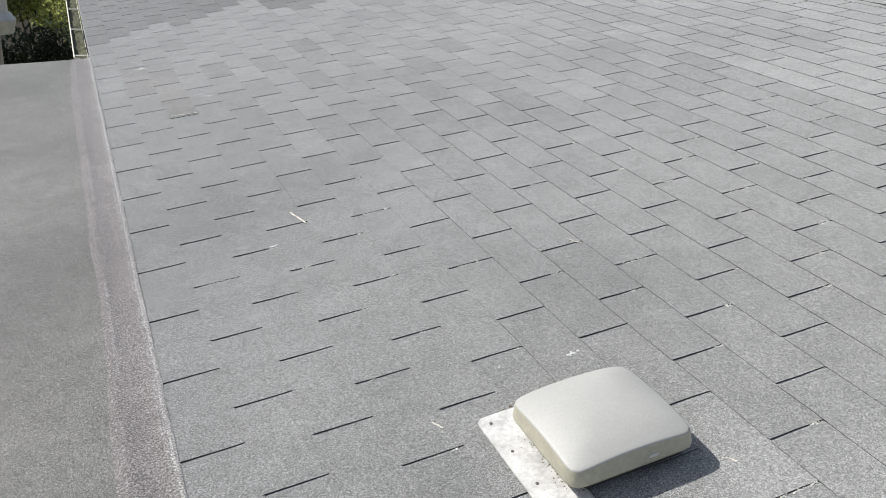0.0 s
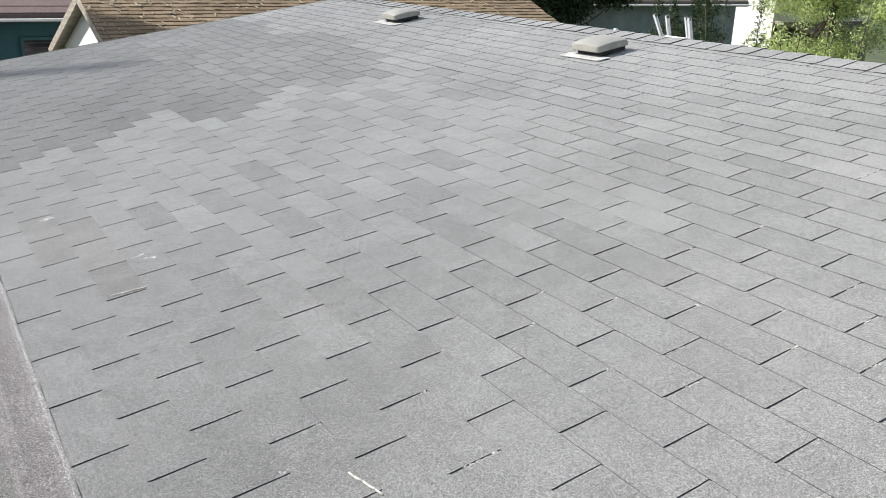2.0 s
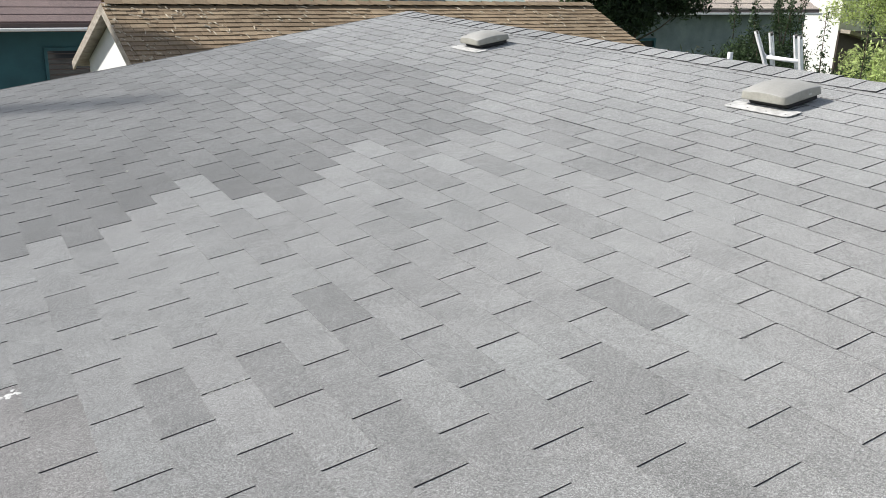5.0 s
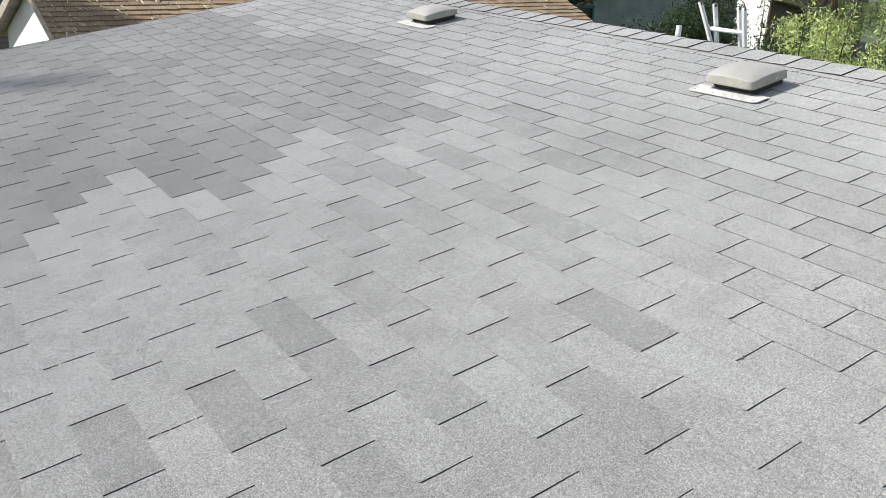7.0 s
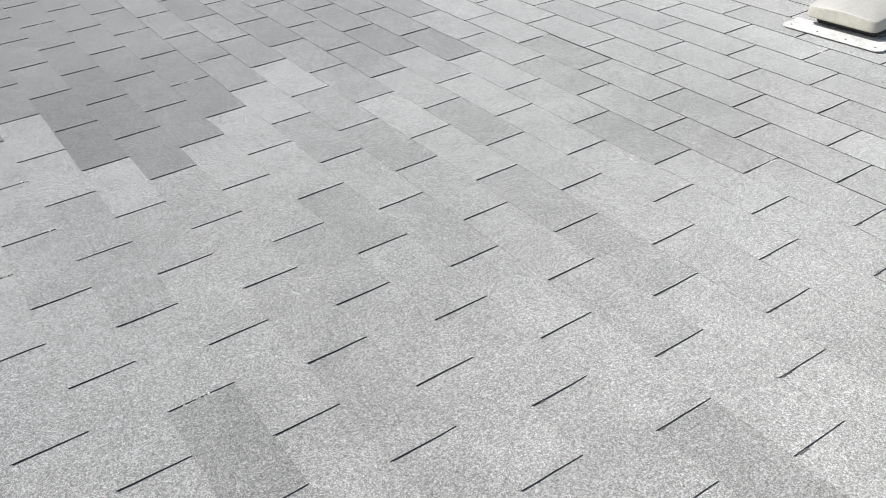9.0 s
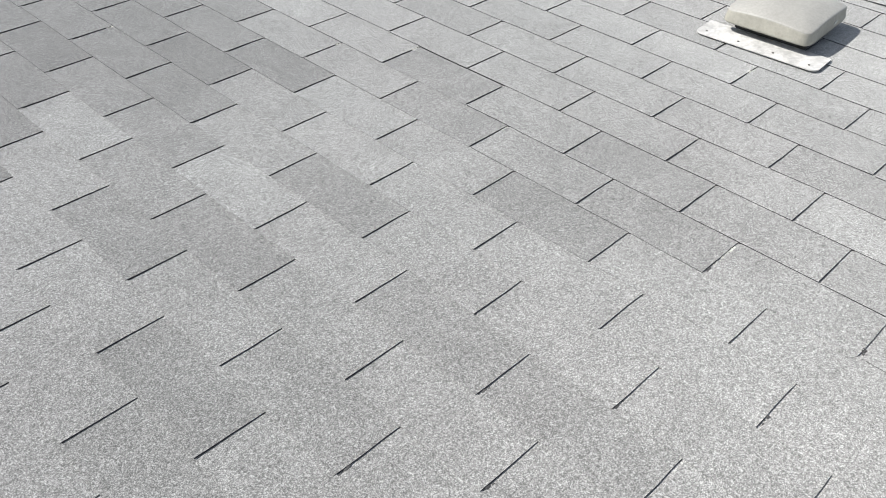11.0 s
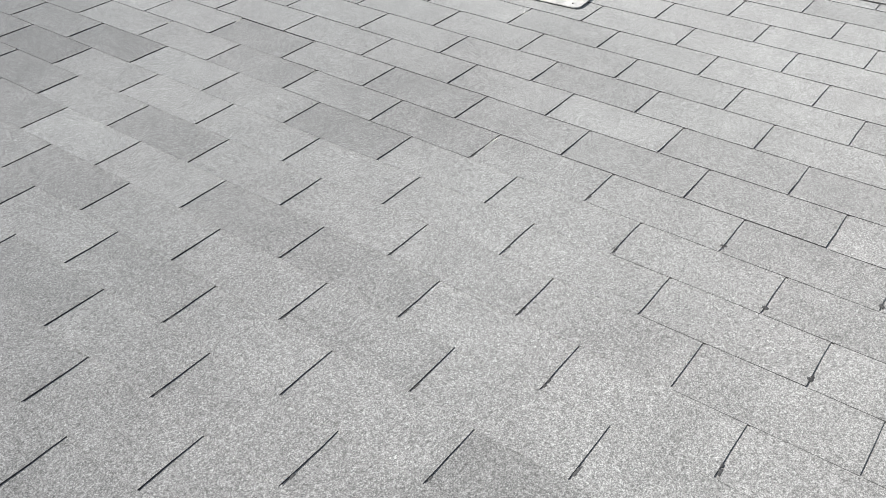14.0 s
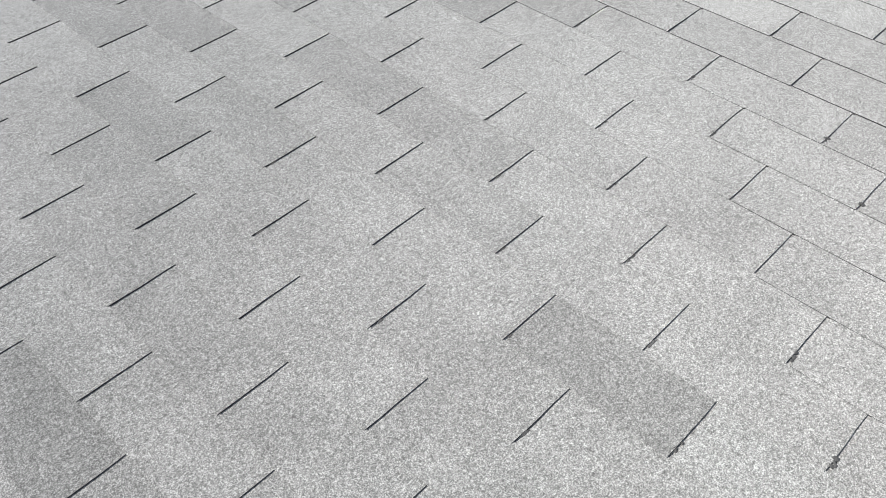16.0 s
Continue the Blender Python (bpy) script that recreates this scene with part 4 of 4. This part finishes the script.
def tab_mesh(name, gap0, gap1, butt, mats, rag, head=0.003):
    """One tab: proud butt edge at u = 0 with a narrow rim, ragged sides, its head under the next course."""
    rnd = random.Random(rag)
    top, n = 0.0046, 3
    us = (0.0, 0.004, 0.035, 0.068, 0.104, E_ + head, E_ + head + 0.004)
    R = len(us)
    vs, fs, sl = [], [], []
    for i in range(n + 1):
        for r, u in enumerate(us):
            x = gap0 + (W_ - gap0 - gap1) * i / n
            if i in (0, n):
                x += rnd.uniform(-0.0008, 0.0008)
            z = butt + (top - butt) * u / (E_ + 0.02) if r < R - 1 else 0.001
            low = r == 0
            vs.append((u + (rnd.uniform(-0.0014, 0.0014) if low else 0.0), x, z + (rnd.uniform(-0.0004, 0.0004) if low else 0.0)))
    for i in range(n):
        for r in range(R - 1):
            a = R * i + r
            fs.append((a, a + 1, a + R + 1, a + R))
            sl.append(3 if r == 0 else 0)
    # butt and side faces down to the deck
    k = len(vs)
    vs += [(vs[R * i][0] + 0.001, vs[R * i][1], -0.0005) for i in range(n + 1)]
    for i in range(n):
        fs.append((R * i, R * i + R, k + i + 1, k + i))
        sl.append(1)
    for i, flip in ((0, True), (n, False)):
        b = len(vs)
        vs += [(vs[R * i + r][0], vs[R * i + r][1], -0.0005) for r in range(1, R)]
        low = [k + i] + list(range(b, b + R - 1))
        for r in range(R - 1):
            q = (R * i + r, R * i + r + 1, low[r + 1], low[r])
            fs.append(q[::-1] if flip else q)
            sl.append(2)
    return mesh_of(name, vs, fs, mats, sl)


rnd = random.Random(42)
VARIANTS = {}
for key, mat in (("grey", M_TAB), ("dark", M_TAB_DARK), ("mid", M_TAB_MID), ("brown", M_TAB_BROWN), ("pale", M_TAB_UPPER), ("toned", M_TAB_TONED), ("faint", M_TAB_FAINT), ("light", M_TAB_LIGHT), ("lined", M_TAB_LINED), ("thin", M_TAB)):
    # the upper courses stand off a little more, with bare black edges
    proud, edge = {"pale": (0.0070, M_EDGE), "mid": (0.0066, M_EDGE_GREY), "lined": (0.0066, M_EDGE_GREY), "thin": (0.0063, M_EDGE_GREY)}.get(key, (0.0060, mat))
    rim = M_RIM if key == "pale" else mat
    # slots that still stand open, and those that the sun has closed
    for lot, half in (("open", 0.0042), ("shut", 0.0032), ("gaping", 0.0048)):
        VARIANTS[key, lot] = [tab_mesh("shingle_tab", half + rnd.uniform(-0.0002, 0.0002), half + rnd.uniform(-0.0002, 0.0002), proud + rnd.uniform(-0.0002, 0.0003), [mat, edge, M_CUT, rim], 100 + i, 0.013 if key in ("pale", "mid") else 0.003) for i in range(10)]

# single tabs that differ from their neighbours, by course and place in it
BROWN = {(2, 12), (2, 13), (1, 13), (2, 11), (1, 14)}
TONED = {(6, 11), (4, 12), (8, 11), (9, 9), (13, 7), (15, 9), (15, 8), (16, 10), (18, 8), (13, 12), (14, 11), (12, 11), (19, 9), (15, 12), (15, 13), (8, 10), (11, 7)}
FAINT = {(10, 9), (11, 8), (10, 10), (10, 11), (5, 10), (16, 7), (13, 10), (17, 11), (20, 9), (10, 13), (2, 14), (3, 10), (12, 8)}
LIGHT = {(8, 16), (8, 15), (9, 14), (14, 13), (15, 11), (18, 10), (10, 8), (13, 6)}
# where the darker lot begins in each course
DARK_FROM = (18, 18, 18, 18, 17, 17, 17, 17, 17, 15, 14, 14, 14, 14, 14, 13, 12, 12, 11)


def batch(K, M, u, v):
    """Which tone a tab gets, by its lot or to offset a brightness gradient."""
    for lot, tabs in (("brown", BROWN), ("toned", TONED), ("faint", FAINT), ("light", LIGHT)):
        if (K, M) in tabs:
            return lot
    if K < len(DARK_FROM) and M >= DARK_FROM[K] or K >= len(DARK_FROM) and v > 6.9 + 1.1 * (u - 2.6) and u < 2.9 + 0.5 * noise.noise((u * 3, v * 2, 12)):
        return "dark" if u < 1.75 + 0.6 * noise.noise((u * 4, v * 3, 1)) else "mid"
    if u < 0.55 + 0.3 * noise.noise((u * 3, v * 2, 21)) and 3.3 < v < 5.0 + 0.4 * noise.noise((u * 3, v, 23)):
        return "faint"
    # near courses are drawn darker: a falloff of brightness put into their colour
    if u < 2.72 and u > 0.75 + 0.6 * noise.noise((u * 2, v * 1.5, 31)) and v < 3.4 + 0.5 * noise.noise((u * 2, v, 2)):
        return "lined"
    if u < 0.9 and v < 3.3:
        return "faint"
    if u > 2.72 + 0.1 * noise.noise((v * 0.7, 3.0, 1)):
        return "pale"
    return "thin" if u > (2.56 if v > 4.6 else 2.1) + 0.3 * noise.noise((u * 2, v * 2, 7)) else "grey"


def place(u, v, jit):
    du, dv = 0.05, 0.1
    n = lift(u + 0.07, v + 0.16)
    su = math.degrees(math.atan((lift(u + 0.07 + du, v + 0.16) - lift(u + 0.07 - du, v + 0.16)) / (2 * du)))
    sv = math.degrees(math.atan((lift(u + 0.07, v + 0.16 + dv) - lift(u + 0.07, v + 0.16 - dv)) / (2 * dv)))
    base = Matrix.Translation((u + 0.07, v + 0.16, n)) @ pose(0, 0, 0, sv, -su, 0) @ Matrix.Translation((-0.07, -0.16, 0))
    return base @ pose(jit.gauss(0, 0.0009), jit.gauss(0, 0.0002), 0, 0, 0, jit.gauss(0, 0.05))


jit = random.Random(7)
rest = {}
count = 0
for K in range(0, 30):
    u = course(K)
    for M in range(-22, 36):
        v = slot_v(K, M)
        if v < NEAR_V - 0.3 or v > RAKE_V:
            continue
        kind = batch(K, M, u + 0.07, v + 0.16)
        lot = "shut" if 4.0 - 1.2 * max(0.0, u - 0.9) + 0.3 * noise.noise((u * 2, v * 2, 9)) < v < 7.0 and kind not in ("dark", "mid") else "gaping" if v > 6.3 or u > 2.0 or (u > 1.1 and v < 3.6) else "open"
        me = VARIANTS[kind, lot][jit.randrange(10)]
        m = place(u, v, jit)
        whole = v + W_ < RAKE_V and v > NEAR_V
        if whole and 0.35 < u < 3.0 and 2.3 < v < 7.1 and count < 300:
            child("shingle_tab", me, roof, m)
            count += 1
        else:
            rest.setdefault(kind, []).append((me, m))
for kind, items in rest.items():
    vs, fs, sl = [], [], []
    for me, m in items:
        k = len(vs)
        for q in me.vertices:
            p = m @ q.co
            p.y = min(max(p.y, NEAR_V), RAKE_V + 0.006)
            p.x = min(p.x, RIDGE_U)
            vs.append(p)
        for f in me.polygons:
            fs.append([k + i for i in f.vertices])
            sl.append(f.material_index)
    child("shingle_tabs", mesh_of("shingle_tabs", vs, fs, list(VARIANTS[kind, "open"][0].materials), sl), roof, kind="stuff", label={"grey": "weathered grey shingle tabs", "dark": "darker grey shingle tabs", "mid": "middle grey shingle tabs", "pale": "pale grey shingle tabs with black edges", "brown": "brown-stained shingle tabs", "toned": "distinctly darker shingle tabs", "faint": "slightly darker shingle tabs", "light": "bleached shingle tabs", "lined": "grey shingle tabs with dusty edges", "thin": "grey shingle tabs with fine dark edges"}[kind])

# the far slope carries the same shingles
vs, fs, sl = [], [], []
for K in range(0, 30):
    u = course(K)
    for M in range(-22, 36):
        v = slot_v(K, M)
        if v < NEAR_V - 0.3 or v > RAKE_V:
            continue
        me, k = VARIANTS["grey", "open"][(7 * M + 3 * K) % 10], len(vs)
        for q in me.vertices:
            x = min(u + q.co.x, RIDGE_U - 0.02)
            vs.append((RIDGE_U - x, min(max(v + q.co.y, NEAR_V), RAKE_V + 0.006), q.co.z + 0.001))
        for f in me.polygons:
            fs.append([k + i for i in f.vertices][::-1])
            sl.append(f.material_index)
child("shingle_tabs", mesh_of("shingle_tabs", vs, fs, list(VARIANTS["grey", "open"][0].materials), sl), far_slope, kind="stuff", label="weathered grey shingle tabs")


def cap_mesh(rag):
    """A ridge shingle folded over the ridge, its lower end proud."""
    q = random.Random(rag)
    L, h = 0.192, 0.165
    vs, fs, sl = [], [], []
    prof = [(-h, -0.0015), (-0.06, 0.001), (-0.012, 0.003), (0.012, 0.003 - 0.004), (0.06, -0.02), (h, -0.049)]
    for v, n in ((0.0, 0.0155 + q.uniform(-0.001, 0.002)), (L, 0.010)):
        for u, d in prof:
            vs.append((u + q.uniform(-0.002, 0.002), v, n + d))
    k = len(prof)
    for i in range(k - 1):
        fs.append((i, i + 1, k + i + 1, k + i))
        sl.append(0)
    for i in range(k):
        x, y, z = vs[i]
        vs.append((x, y + 0.001, z - 0.0065))
    for i in range(k - 1):
        fs.append((2 * k + i, 2 * k + i + 1, i + 1, i))
        sl.append(1)
    fs.append((0, k, 2 * k))
    sl.append(1)
    return mesh_of("ridge_cap", vs, fs, [M_TAB_UPPER, M_EDGE], sl)


caps = [cap_mesh(i) for i in range(6)]
v, i = RAKE_V - 0.20, 0
while v > NEAR_V:
    child("ridge_cap", caps[i % 6], roof, pose(RIDGE_U + jit.gauss(0, 0.002), v, 0.0, 0, 0, jit.gauss(0, 0.4)))
    v, i = v - 0.162, i + 1


# ---- crusts and tar in the slots ----
def crumb(vs, fs, x, y, z, r, rnd, flat=0.6):
    """A small lumpy bit."""
    k, n = len(vs), 6
    for i in range(n):
        a = 6.283 * i / n
        vs.append((x + r * rnd.uniform(0.6, 1.2) * math.cos(a), y + r * rnd.uniform(0.6, 1.2) * math.sin(a), z))
    vs.append((x, y, z + r * flat))
    fs += [(k + i, k + (i + 1) % n, k + n) for i in range(n)]


rnd = random.Random(64)
pale_v, pale_f, tar_v, tar_f = [], [], [], []
for K in range(0, 29):
    u0 = course(K)
    for M in range(-22, 36):
        v = slot_v(K, M)
        if not 0.9 < v < 8.5:
            continue
        if rnd.random() < (0.5 if v < 3.3 else 0.16 if v > 6.6 else 0.03) and u0 > -0.2:
            a, b = sorted((rnd.random(), rnd.random()))
            if rnd.random() < 0.4:
                a = 0.85
                b = 1.02
            for _ in range(int(4 + 34 * (b - a))):
                crumb(pale_v, pale_f, u0 + E_ * rnd.uniform(a, b), v + rnd.gauss(0, 0.0028), 0.0042, rnd.uniform(0.0014, 0.0042), rnd, 0.9)
        if 1.5 < u0 < 2.7 and 4.2 < v < 5.5 and rnd.random() < 0.75:
            for _ in range(5):
                crumb(tar_v, tar_f, u0 + 0.022 + rnd.gauss(0, 0.006), v + 0.002 + rnd.gauss(0, 0.0025), 0.0056, rnd.uniform(0.003, 0.006), rnd, 0.35)
for nm, vs, fs, mat, lab in (("lichen", pale_v, pale_f, M_LICHEN, "pale lichen crusts in the shingle slots"), ("tar_spots", tar_v, tar_f, M_EDGE_GREY, "dark tar spots at the shingle slots")):
    ob = new(nm, mesh_of(nm, vs, fs, mat))
    ob.matrix_basis = ROOF
    tagged(ob, lab, "residue", kind="stuff")
